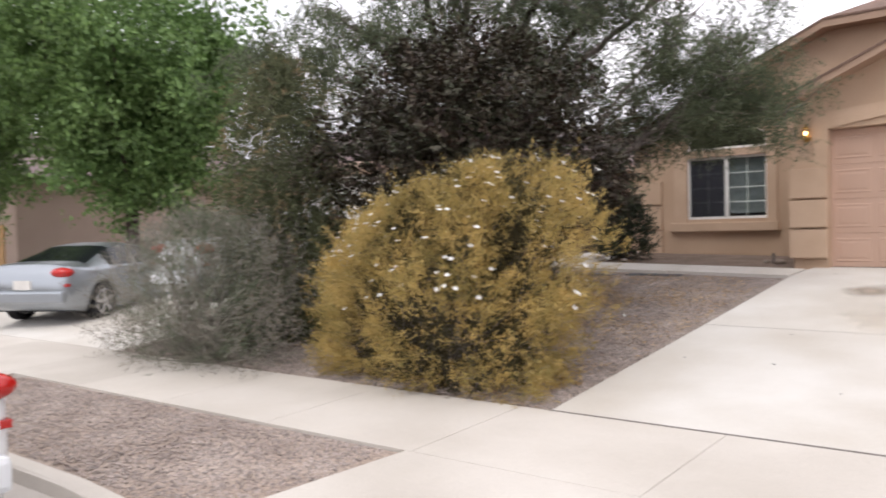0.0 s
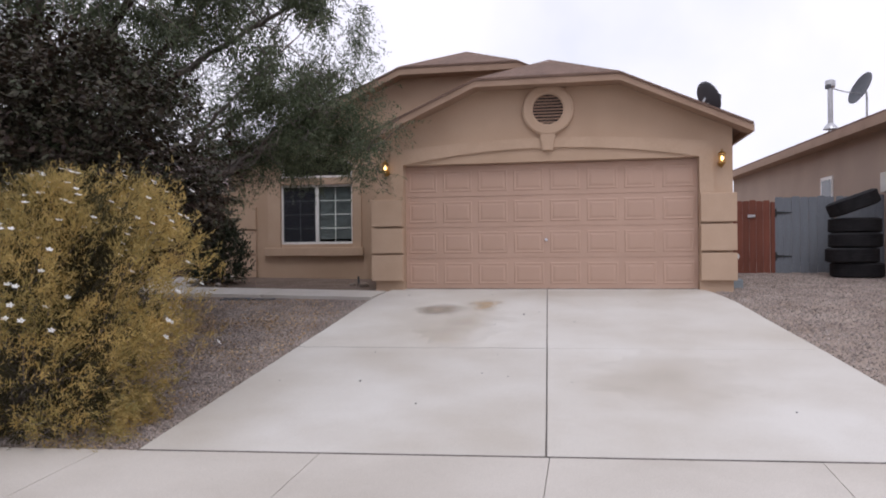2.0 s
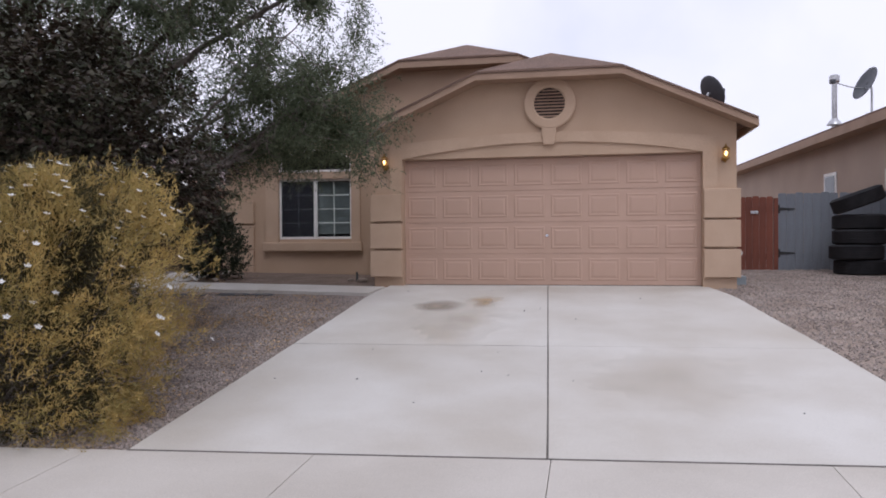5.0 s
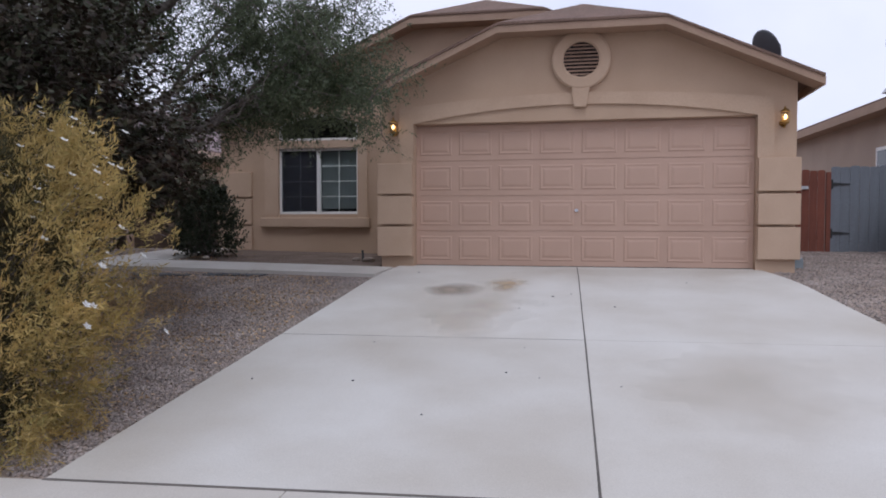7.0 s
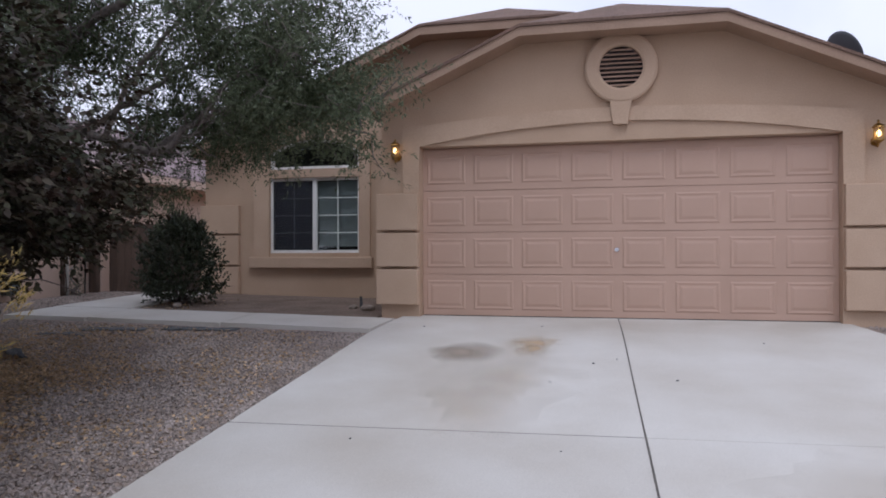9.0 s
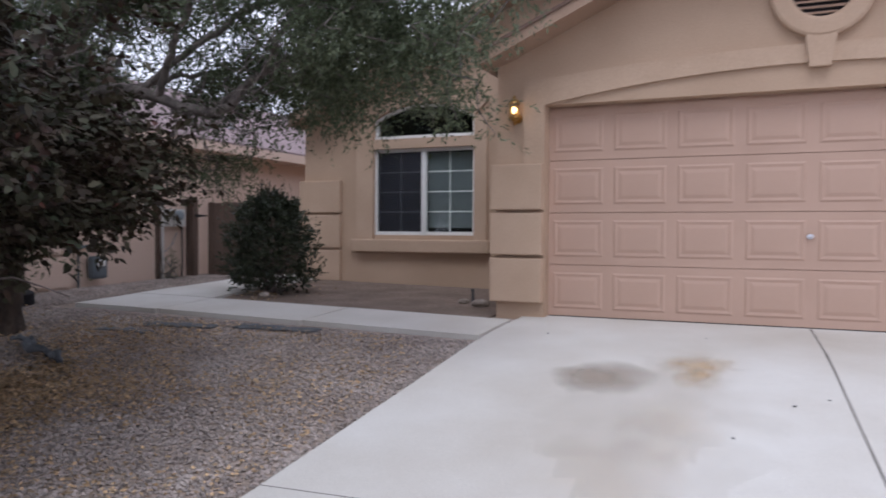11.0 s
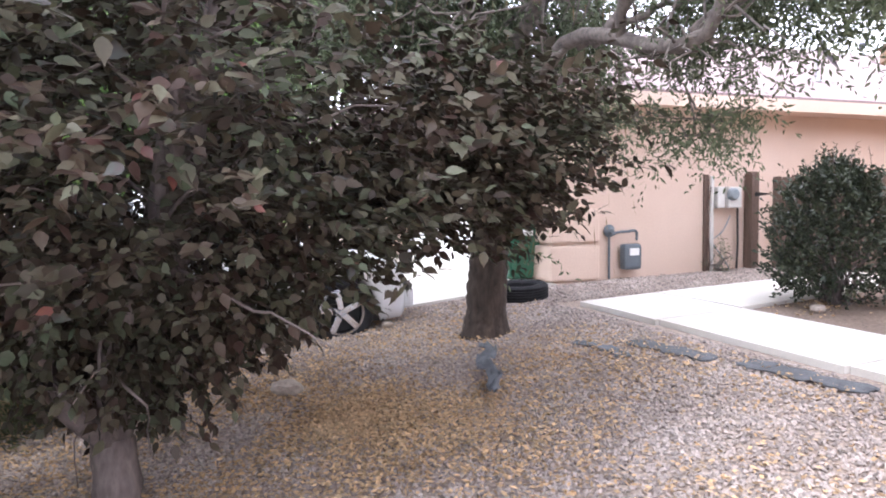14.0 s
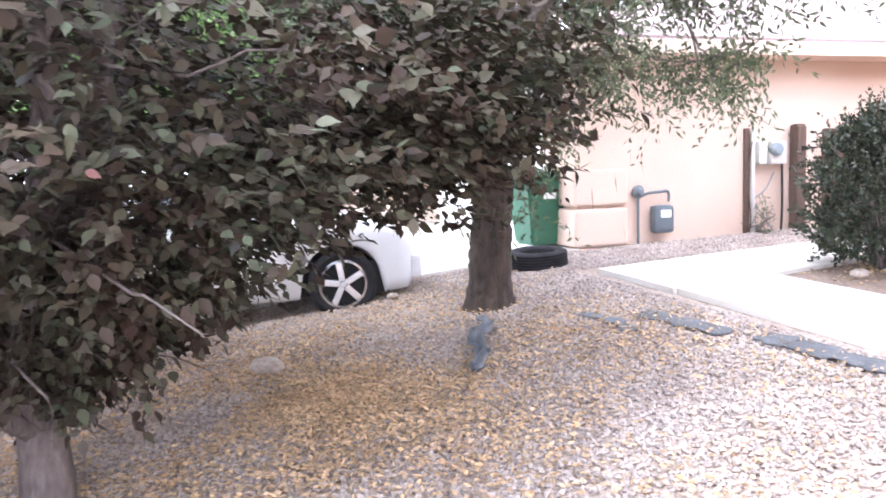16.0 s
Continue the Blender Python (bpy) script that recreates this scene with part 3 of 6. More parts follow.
# raised band round the opening with a shallow arch
low = [(HALF * t, 2.14 + 0.225 * (1 - t * t)) for t in ARC]
up = [(2.66 * t, 2.375 + 0.155 * (1 - t * t)) for t in ARC]
part("door_surround", band(low, up, -0.035, 0.0), STUCCO_TRIM_LIT, house, "raised stucco band with a shallow arch")
part("door_surround", prism([(-2.66, 1.55), (-HALF, 1.55), (-HALF, 2.14), (-2.66, 2.375)], -0.035, 0.0), STUCCO_TRIM_LIT, house)
part("door_surround", prism([(HALF, 1.55), (2.66, 1.55), (2.66, 2.375), (HALF, 2.14)], -0.035, 0.0), STUCCO_TRIM_LIT, house)
part("keystone", prism([(-0.05, 2.32), (0.12, 2.32), (0.165, 2.6), (-0.085, 2.6)], -0.075, 0.0), STUCCO_TRIM_LIT, house)
for side in (-1, 1):
    for z0, z1 in ((0.15, 0.595), (0.63, 1.055), (1.09, 1.55)):
        x0, x1 = sorted((side * 2.45, side * 3.0))
        part("quoin_block", boxes((x0, x1, -0.085, 0.45 if side > 0 else 0.25, z0, z1), bevel=0.012), STUCCO_TRIM_LIT, house, "raised stucco corner block")

# round gable vent
vent = part("gable_vent", lathe([(0.25, -0.075), (0.28, -0.09), (0.395, -0.085), (0.42, -0.07), (0.42, 0.0), (0.25, 0.0)], 48, "y", (0.045, 0, 2.995), closed=True), STUCCO_TRIM_LIT, house, "round stucco ring with brown louvres", smooth=False)
# added dark disc: its colour gives the shade between the louvres
part("vent_dark_disc", lathe([(0.26, -0.012), (0.26, -0.004)], 32, "y", (0.045, 0, 2.995)), UNLIT, vent)
for i in range(9):
    z = 2.995 + (i - 4) * 0.052
    h = math.sqrt(max(0.01, 0.245 ** 2 - (z - 2.995) ** 2))
    bm = boxes((-h, h, -0.026, 0.026, -0.005, 0.005))
    bm.transform(Matrix.Translation((0.045, -0.04, z)) @ Matrix.Rotation(radians(30), 4, "X"))
    part("slat", bm, LOUVRE, vent)

# garage door
gdoor = part("garage_door", boxes((-2.44, 2.44, 0.165, 0.19, 0.0, 2.139)), DOORPAINT, house, "closed pinkish-beige sectional garage door")
for i in range(4):
    part("door_section", boxes((-2.438, 2.438, 0.15, 0.165, 0.53 * i + 0.003, 0.53 * (i + 1) - 0.003), bevel=0.003), DOORPAINT, gdoor)
pw, ph = 0.505, 0.37


def panel_mesh():
    bm = bmesh.new()
    loops = []
    for inset, y in ((0.0, 0.0), (0.018, -0.008), (0.045, -0.002), (0.08, -0.009)):
        a, b = pw / 2 - inset, ph / 2 - inset
        loops.append([bm.verts.new((x, y, z)) for x, z in ((-a, -b), (a, -b), (a, b), (-a, b))])
    for p, q in zip(loops, loops[1:]):
        for i in range(4):
            bm.faces.new((p[i], p[(i + 1) % 4], q[(i + 1) % 4], q[i]))
    bm.faces.new(loops[-1])
    me = bpy.data.meshes.new("panel")
    bmesh.ops.recalc_face_normals(bm, faces=bm.faces)
    bm.to_mesh(me)
    bm.free()
    me.materials.append(DOORPAINT)
    return me


PANEL = panel_mesh()
for i in range(4):
    for j in range(8):
        ob = new("panel", PANEL)
        ob.parent = gdoor
        ob.location = (-2.44 + 0.61 * (j + 0.5), 0.149, 0.53 * i + 0.27)
bm = lathe([(0.024, -0.012), (0.028, 0.0)], 20, "y", (-0.015, 0.148, 0.835))
box(bm, -0.047, 0.017, 0.118, 0.136, 0.828, 0.842, 0.004)
part("lock_handle", bm, CHROME, gdoor, "small bright lock handle")
part("bottom_seal", boxes((-2.43, 2.43, 0.145, 0.185, -0.012, 0.012)), RUBBER, gdoor)

# window wall, with the window openings through it
WX0, WX1, WZ0, WZ1, TZ0 = -5.71, -4.12, 0.81, 2.06, 2.2


def win_arc(t):
    return 2.48 + 0.22 * (1 - t * t)


bm = bmesh.new()
Y0, Y1 = 2.4, 2.6
mx, hw = (WX0 + WX1) / 2, (WX1 - WX0) / 2


def main_rake(x):
    return 4.34 - max(0.0, abs(x + 1.82) - 1.18) * 0.444 - 0.12


wall_xs = np.concatenate([[-6.92, -6.4, WX0], mx + hw * ARC[1:-1], [WX1, -3.6, -3.0, -1.8, -0.64, 0.8, 2.4]])


def wall_rows(x):
    """Heights between which the wall is solid at x."""
    if WX0 <= x <= WX1:
        t = (x - mx) / hw
        return [(-0.2, WZ0), (WZ1, TZ0), (win_arc(t), main_rake(x))]
    return [(-0.2, WZ0), (WZ0, WZ1), (WZ1, TZ0), (TZ0, win_arc(1)), (win_arc(1), main_rake(x))]


for a, b in zip(wall_xs, wall_xs[1:]):
    inside = WX0 - 1e-6 <= a and b <= WX1 + 1e-6
    ra = wall_rows(a) if inside else [(-0.2, WZ0), (WZ0, WZ1), (WZ1, TZ0), (TZ0, win_arc(1)), (win_arc(1), main_rake(a))]
    rb = wall_rows(b) if inside else [(-0.2, WZ0), (WZ0, WZ1), (WZ1, TZ0), (TZ0, win_arc(1)), (win_arc(1), main_rake(b))]
    for (p0, p1), (q0, q1) in zip(ra, rb):
        prism([(a, p0), (b, q0), (b, q1), (a, p1)], Y0, Y1, bm)
bmesh.ops.remove_doubles(bm, verts=bm.verts, dist=1e-4)
seen_faces = {}
for f in bm.faces:
    seen_faces.setdefault(tuple(round(v, 3) for v in f.calc_center_median()), []).append(f)
bmesh.ops.delete(bm, geom=[f for fs in seen_faces.values() if len(fs) > 1 for f in fs], context="FACES_ONLY")
part("wall", bm, STUCCO, house, "tan stucco front wall with window openings")
slab_wall("wall", -6.92, -6.72, 2.6, 11.0, -0.2, 2.55)
# near-black sheet added in place of the unlit room behind the window
part("window_dark_sheet", boxes((-6.7, -3.0, 3.3, 3.35, 0.0, 3.2)), UNLIT, house)
for z0, z1 in ((0.12, 0.575), (0.61, 1.105), (1.14, 1.62)):
    part("quoin_block", boxes((-6.98, -6.26, 2.33, 2.75, z0, z1), bevel=0.012), STUCCO_TRIM_LIT, house, "raised stucco corner block")
# stucco surround with sill
for sx0, sx1, sy, sz0, sz1 in ((-5.99, WX0, 2.345, 0.745, 2.48), (WX1, -3.93, 2.345, 0.745, 2.48), (WX0, WX1, 2.355, WZ1, TZ0)):
    part("window_surround", boxes((sx0, sx1, sy, 2.4, sz0, sz1)), STUCCO_TRIM_LIT, house, "raised stucco window surround")
part("window_surround", band([(mx + hw * t, win_arc(t)) for t in ARC], [(mx + (hw + 0.2) * t, win_arc(t) + 0.2) for t in ARC], 2.345, 2.4), STUCCO_TRIM_LIT, house)
part("window_sill", boxes((-6.06, -3.88, 2.29, 2.4, 0.56, 0.745), bevel=0.02), STUCCO_TRIM_LIT, house)


def window(parent):
    w = part("window", boxes((WX0, WX1, 2.42, 2.48, WZ0, WZ0 + 0.05), (WX0, WX1, 2.42, 2.48, WZ1 - 0.05, WZ1), (WX0, WX0 + 0.045, 2.42, 2.48, WZ0 + 0.05, WZ1 - 0.05),
                             (WX1 - 0.045, WX1, 2.42, 2.48, WZ0 + 0.05, WZ1 - 0.05), (mx - 0.035, mx + 0.035, 2.41, 2.475, WZ0 + 0.05, WZ1 - 0.05)), WHITE, parent, "white vinyl sliding window, one half screened")
    for a, b, yy in ((WX0 + 0.045, mx - 0.035, 2.455), (mx + 0.035, WX1 - 0.045, 2.44)):
        g = part("pane", boxes((a, b, yy, yy + 0.004, WZ0 + 0.05, WZ1 - 0.05)), GLASS, w)
        g.visible_shadow = False
        my = yy + 0.014
        for k in range(1, 4):
            z = WZ0 + 0.05 + (WZ1 - WZ0 - 0.1) * k / 4
            part("muntin", boxes((a, b, my, my + 0.008, z - 0.008, z + 0.008)), WHITE, w)
        part("muntin", boxes(((a + b) / 2 - 0.008, (a + b) / 2 + 0.008, my - 0.001, my + 0.009, WZ0 + 0.05, WZ1 - 0.05)), WHITE, w)
    part("insect_screen", boxes((WX0 + 0.045, mx - 0.035, 2.43, 2.432, WZ0 + 0.05, WZ1 - 0.05)), SCREEN_MESH, w, "dark insect screen")
    for k in range(48):
        z = WZ0 + 0.12 + k * 0.024
        if z < WZ1 - 0.06:
            bm = boxes((mx + 0.03, WX1 - 0.04, -0.001, 0.001, -0.0125, 0.0125))
            bm.transform(Matrix.Translation((0, 2.53, z)) @ Matrix.Rotation(radians(20), 4, "X"))
            part("blind_slat", bm, BLIND, w)
    t_lo, t_up = [(mx + hw * t, TZ0) for t in ARC], [(mx + hw * t, win_arc(t)) for t in ARC]
    tr = part("transom_window", band([(mx + hw * t, win_arc(t) - 0.045) for t in ARC], t_up, 2.42, 2.48), WHITE, parent, "arched white-framed window light")
    part("transom_frame", boxes((WX0, WX1, 2.42, 2.48, TZ0, TZ0 + 0.05), (WX0, WX0 + 0.045, 2.42, 2.48, TZ0 + 0.05, win_arc(1) - 0.02), (WX1 - 0.045, WX1, 2.42, 2.48, TZ0 + 0.05, win_arc(1) - 0.02)), WHITE, tr)
    p = part("pane", band([(mx + hw * t * 0.97, TZ0 + 0.05) for t in ARC], [(mx + hw * t * 0.97, win_arc(t) - 0.045) for t in ARC], 2.45, 2.454), GLASS, tr)
    p.visible_shadow = False


SCREEN_MESH = SCREEN.copy()
SCREEN_MESH.name = "insect_screen_mesh"
SCREEN_MESH.node_tree.nodes["Principled BSDF"].inputs["Alpha"].default_value = 0.5
window(house)

# roofs: thin decks with a fascia board
FALL = 0.444


def deck(name, loops, thick, material, label=""):
    """A sloping roof face with thickness."""
    bm = bmesh.new()
    for pts in loops:
        top = [bm.verts.new(p) for p in pts]
        low = [bm.verts.new((p[0], p[1], p[2] - thick)) for p in pts]
        bm.faces.new(top), bm.faces.new(low[::-1])
        for i in range(len(pts)):
            j = (i + 1) % len(pts)
            bm.faces.new((top[i], low[i], low[j], top[j]))
    return part(name, bm, material, house, label)


def clipped_gable(mid, flat, left, right, top, y_front, y_back, board):
    """A gable roof whose peak is cut off by a small hip at the front."""
    zl, zr2 = top - (left - flat) * FALL, top - (right - flat) * FALL
    yr = y_front + flat
    zr = top + flat * FALL
    L, R = mid - left, mid + right
    l, r = mid - flat, mid + flat
    t = 0.035
    deck("roof", [[(L, y_front, zl), (l, y_front, top), (mid, yr, zr), (mid, y_back, zr), (L, y_back, zl)]], t, SHINGLE, "brown asphalt shingle roof slope")
    deck("roof", [[(R, y_front, zr2), (R, y_back, zr2), (mid, y_back, zr), (mid, yr, zr), (r, y_front, top)]], t, SHINGLE)
    deck("roof", [[(l, y_front, top), (r, y_front, top), (mid, yr, zr)]], t, SHINGLE)
    fl = [(L, zl - board), (l, top - board), (r, top - board), (R, zr2 - board)]
    fu = [(L, zl - 0.036), (l, top - 0.036), (r, top - 0.036), (R, zr2 - 0.036)]
    part("fascia", band(fl, fu, y_front + 0.02, y_front + 0.06), FASCIA, house, "brown painted fascia board")
    bm = band([(x, z + 0.01) for x, z in fl], [(x, z + 0.03) for x, z in fl], y_front + 0.06, y_front + 0.46)
    part("soffit", bm, FASCIA, house)
    for x, ze in ((L, zl), (R, zr2)):
        part("fascia", boxes((x - 0.02, x + 0.02, y_front + 0.06, y_back, ze - board, ze - 0.03)), FASCIA, house)


clipped_gable(GC, 1.16, 3.06, 3.15, 3.49, -0.42, 8.0, 0.14)
clipped_gable(-1.82, 1.18, 5.14, 4.4, 4.34, 1.98, 12.0, 0.165)
slab_wall("wall", 2.75, 2.95, 9.0, 11.0, -0.2, 2.6)
slab_wall("wall", -6.92, 2.95, 11.0, 11.2, -0.2, 2.6)
part("roof_vent_pipe", lathe([(0.05, 0), (0.05, 0.32), (0.11, 0.32), (0.11, 0.42)], 16, "z", (-1.55, 4.2, 4.56)), GALV, house)


def lantern(x, z):
    """A brass wall lantern with a lit bulb."""
    o = thing("wall_lantern", "lit aged-brass coach lantern on the garage wall", "wall lamp", (x, -0.005, z), group="garage wall lanterns")
    bm = lathe([(0.05, 0.0), (0.045, -0.025)], 20, "y", (0, 0, -0.06))
    part("back_plate", bm, BRASS, o)
    part("arm", tube_bm([(0, -0.02, -0.06), (0, -0.07, -0.12), (0, -0.11, -0.1), (0, -0.115, -0.07)], 0.011), BRASS, o)
    cage = part("cage", boxes(*[(0.05 * math.cos(a) - 0.004, 0.05 * math.cos(a) + 0.004, -0.115 + 0.05 * math.sin(a) - 0.004, -0.115 + 0.05 * math.sin(a) + 0.004, -0.06, 0.08) for a in np.arange(6) * math.pi / 3]), BRASS, o)
    part("base", lathe([(0.012, -0.1), (0.03, -0.08), (0.058, -0.065), (0.058, -0.055)], 24, "z", (0, -0.115, 0)), BRASS, o)
    part("cap", lathe([(0.068, 0.078), (0.062, 0.09), (0.03, 0.12), (0.012, 0.13), (0.015, 0.15), (0.003, 0.165)], 24, "z", (0, -0.115, 0)), BRASS, o)
    bm = bmesh.new()
    bmesh.ops.create_uvsphere(bm, u_segments=16, v_segments=10, radius=0.024, matrix=Matrix.Translation((0, -0.115, 0.015)) @ Matrix.Diagonal((1, 1, 1.5, 1)))
    part("bulb", bm, BULB, o, "glowing warm bulb", smooth=True)
    return o


def tube_bm(pts, r, seg=8, n=16):
    v, f = tube_arrays(smooth_path(pts, n), np.full(len(smooth_path(pts, n)), r), seg)
    bm = bmesh.new()
    vs = [bm.verts.new(p) for p in v]
    for q in f:
        bm.faces.new([vs[i] for i in q])
    return bm


lantern(-2.73, 2.075)
lantern(2.77, 2.075)


def dish(place, turn, tilt, size, label, arm=0.5, up=0.42):
    o = thing("satellite_dish", label, "satellite dish", place, turn)
    prof = [(size * t, 0.16 * size * t * t) for t in np.linspace(0.02, 1, 10)]
    prof += [(size * t, 0.16 * size * t * t - 0.012) for t in np.linspace(1, 0.02, 10)]
    bm = lathe(prof, 32, "z", closed=True)
    bm.transform(Matrix.Translation((0, 0, up)) @ Matrix.Rotation(radians(tilt), 4, "X") @ Matrix.Diagonal((0.88, 1, 1, 1)))
    part("reflector", bm, DISHGREY, o, smooth=True)
    part("mast", tube_bm([(0, 0.1, -0.05), (0, 0.1, up - 0.12), (0, 0.04, up)], 0.022), GALV, o)
    part("feed_arm", tube_bm([(0, 0.02, up - 0.1), (0, -arm * 0.5, up - 0.06), (0, -arm, up + 0.04)], 0.012), GALV, o)
    part("feed", boxes((-0.05, 0.05, -arm - 0.05, -arm + 0.04, up, up + 0.09), bevel=0.01), DISHGREY, o)
    part("foot", boxes((-0.08, 0.08, 0.03, 0.2, -0.02, 0.015)), GALV, o)
    return o


dish((2.75, 1.2, 2.8), 122, 64, 0.3, "dark grey satellite dish on the garage roof", 0.22, 0.48)

# ---- house next door on the peach side ----
peach = thing("neighbouring_house", "peach stucco house next door with mauve shingles", "house")
NX, NY = -9.2, -0.6
part("wall", boxes((NX - 0.2, NX, NY, 14, -0.3, 2.3)), PEACH, peach)
part("wall", boxes((-19, NX - 0.2, NY, NY + 0.2, -0.3, 2.3)), PEACH, peach)
for z0, z1 in ((-0.2, 0.03), (0.055, 0.485), (0.52, 0.93)):
    part("quoin_block", boxes((NX - 0.45, NX + 0.07, NY - 0.07, NY + 0.62, z0, z1), bevel=0.03), PEACH, peach, "raised stucco corner block")
part("garage_door", boxes((-14.6, -10.0, NY - 0.04, NY - 0.004, -0.1, 2.05)), WHITE, peach, "white garage door")


def peach_roof():
    E, T = 2.36, 0.04
    xe, xm, xw = NX + 0.42, -14.1, -19.4
    yf, yb = NY - 0.45, 14.4
    zr = E + (xe - xm) * 0.38
    for pts in ([(xe, yf, E), (xe, yb, E), (xm, yb, zr), (xm, yf + (xe - xm), zr)], [(xw, yf, E), (xm, yf + (xe - xm), zr), (xm, yb, zr), (xw, yb, E)],
                [(xw, yf, E), (xe, yf, E), (xm, yf + (xe - xm), zr)]):
        bm = bmesh.new()
        top = [bm.verts.new(p) for p in pts]
        low = [bm.verts.new((p[0], p[1], p[2] - T)) for p in pts]
        bm.faces.new(top), bm.faces.new(low)
        for i in range(len(pts)):
            j = (i + 1) % len(pts)
            bm.faces.new((top[i], low[i], low[j], top[j]))
        part("roof", bm, SHINGLE_N, peach)
    part("fascia", boxes((xe - 0.03, xe + 0.012, yf, yb, E - 0.19, E - 0.035)), PEACH, peach)
    part("fascia", boxes((xw, xe - 0.03, yf - 0.012, yf + 0.03, E - 0.19, E - 0.035)), PEACH, peach)
    part("soffit", boxes((NX, xe - 0.03, yf + 0.03, yb, E - 0.19, E - 0.17)), PEACH, peach)
    part("soffit", boxes((xw, NX, yf + 0.03, NY, E - 0.19, E - 0.17)), PEACH, peach)


peach_roof()
# light house further along the street
far_house = thing("distant_house", "pale stucco house further down the street", "house")
part("wall", boxes((-34, -24, -4, 6, -1.0, 2.6)), BEIGE, far_house)
part("roof", prism([(-34.6, 2.6), (-23.4, 2.6), (-29, 4.6)], -4.5, 6.5), SHINGLE_N, far_house)
part("window", boxes((-29, -27.4, -4.03, -3.99, 0.2, 1.5)), CARGLASS, far_house)
part("door", boxes((-26, -25, -4.03, -3.99, -0.9, 1.2)), ORANGEBIT, far_house)

# ---- house next door on the gate side ----
grey = thing("neighbouring_house", "beige stucco house next door beyond the gate", "house")
GX = 6.75
turn_g = Matrix.Translation((GX, 3.0, 0)) @ Matrix.Rotation(radians(3.0), 4, "Z")


def grey_part(name, bm, material, label="", parent=None):
    bm.transform(turn_g)
    return part(name, bm, material, parent or grey, label)


grey_part("wall", boxes((0, 0.2, -3.5, 14, -0.2, 3.25)), BEIGE)
grey_part("wall", boxes((0.2, 9, -3.5, -3.3, -0.2, 3.25)), BEIGE)
bm = bmesh.new()
q = [(-0.45, -4.0, 3.28), (-0.45, 14.4, 3.28), (5, 14.4, 5.0), (5, -4.0, 5.0)]
top, low = [bm.verts.new(p) for p in q], [bm.verts.new((p[0], p[1], p[2] - 0.05)) for p in q]
bm.faces.new(top), bm.faces.new(low)
for i in range(4):
    bm.faces.new((top[i], low[i], low[(i + 1) % 4], top[(i + 1) % 4]))
grey_part("roof", bm, SHINGLE)
grey_part("fascia", boxes((-0.462, -0.42, -4.0, 14.4, 3.04, 3.235)), FASCIA)
grey_part("soffit", boxes((-0.42, 0.0, -4.0, 14.4, 3.06, 3.08)), FASCIA)
wob = grey_part("window", boxes((-0.03, -0.005, 4.1, 4.9, 1.5, 2.35)), WHITE, "small white-framed side window")
grey_part("pane", boxes((-0.036, -0.031, 4.18, 4.82, 1.58, 2.27)), CARGLASS, parent=wob)
grey_part("meter_box", boxes((-0.13, -0.002, 0.9, 1.2, 1.75, 2.15), bevel=0.015), BOXWHITE, "beige electric meter box")
grey_part("conduit", tube_bm([(-0.04, 1.05, 2.15), (-0.04, 1.0, 2.6), (-0.04, 1.05, 3.05)], 0.015), BOXWHITE)


# ---- fences and gates ----
def board_mesh(name, w, h, material, notch=0.02):
    bm = prism([(0, 0), (w, 0), (w, h - notch), (w - notch, h), (notch, h), (0, h - notch)], 0, 0.018)
    me = bpy.data.meshes.new(name)
    bmesh.ops.recalc_face_normals(bm, faces=bm.faces)
    bm.to_mesh(me)
    bm.free()
    me.materials.append(material)
    return me


def board_gate(name, label, x0, x1, y, z0, h, material, boards, group=""):
    o = thing(name, label, "gate", (x0, y, z0), group=group)
    w = (x1 - x0) / boards
    me = board_mesh("board", w - 0.006, h, material)
    for i in range(boards):
        b = new("board", me)
        b.parent = o
        b.location = (i * w, 0.004 * math.sin(i * 7.3), 0.012 * math.sin(i * 4.1))
    for z in (0.25, h - 0.3):
        part("rail", boxes((0, x1 - x0, 0.025, 0.06, z, z + 0.09)), material, o)
    return o


def strap_hinge(parent, x, z, s=1):
    bm = prism([(x, z - 0.035), (x + s * 0.3, z - 0.008), (x + s * 0.3, z + 0.008), (x, z + 0.035)], -0.012, -0.003)
    box(bm, min(x, x - s * 0.06), max(x, x - s * 0.06), -0.014, -0.003, z - 0.09, z + 0.09)
    return part("strap_hinge", bm, BLACK, parent, "black iron strap hinge")


red = board_gate("wooden_fence", "red-brown wooden board fence beside the garage", 2.96, 4.46, 4.3, 0.08, 1.56, WOOD_RED, 11)
part("latch", boxes((1.05, 1.2, -0.03, -0.003, 1.2, 1.26), bevel=0.006), GALV, red)
grate = board_gate("wooden_gate", "grey painted board gate with black hinges", 4.56, 5.72, 4.3, 0.1, 1.6, WOOD_GREY, 7)
for z in (0.35, 1.27):
    strap_hinge(grate, 0.03, z)
gp = thing("fence_post", "dark iron gate post between two board gates", "post", (4.51, 4.28, 0.0))
part("post", boxes((-0.04, 0.04, -0.02, 0.06, 0, 1.6), bevel=0.005), WOOD_RED, gp)
side = board_gate("wooden_fence", "grey painted board fence behind stacked tyres", 5.76, 6.68, 4.32, 0.1, 1.6, WOOD_GREY, 6)

brown = board_gate("wooden_gate", "weathered dark brown board gate beside the path", -8.98, -6.99, 2.6, 0.03, 1.3, WOOD_DARK, 13)
bp_ = thing("gate_post", "weathered dark wooden gate post on the peach house", "post", (-9.1, 2.36, 0.0))
part("post", prism([(-0.07, 0), (0.07, 0), (0.07, 1.36), (0.03, 1.4), (-0.05, 1.39), (-0.07, 1.37)], -0.06, 0.06), WOOD_DARK, bp_)
strap_hinge(bp_, 0.02, 1.1)


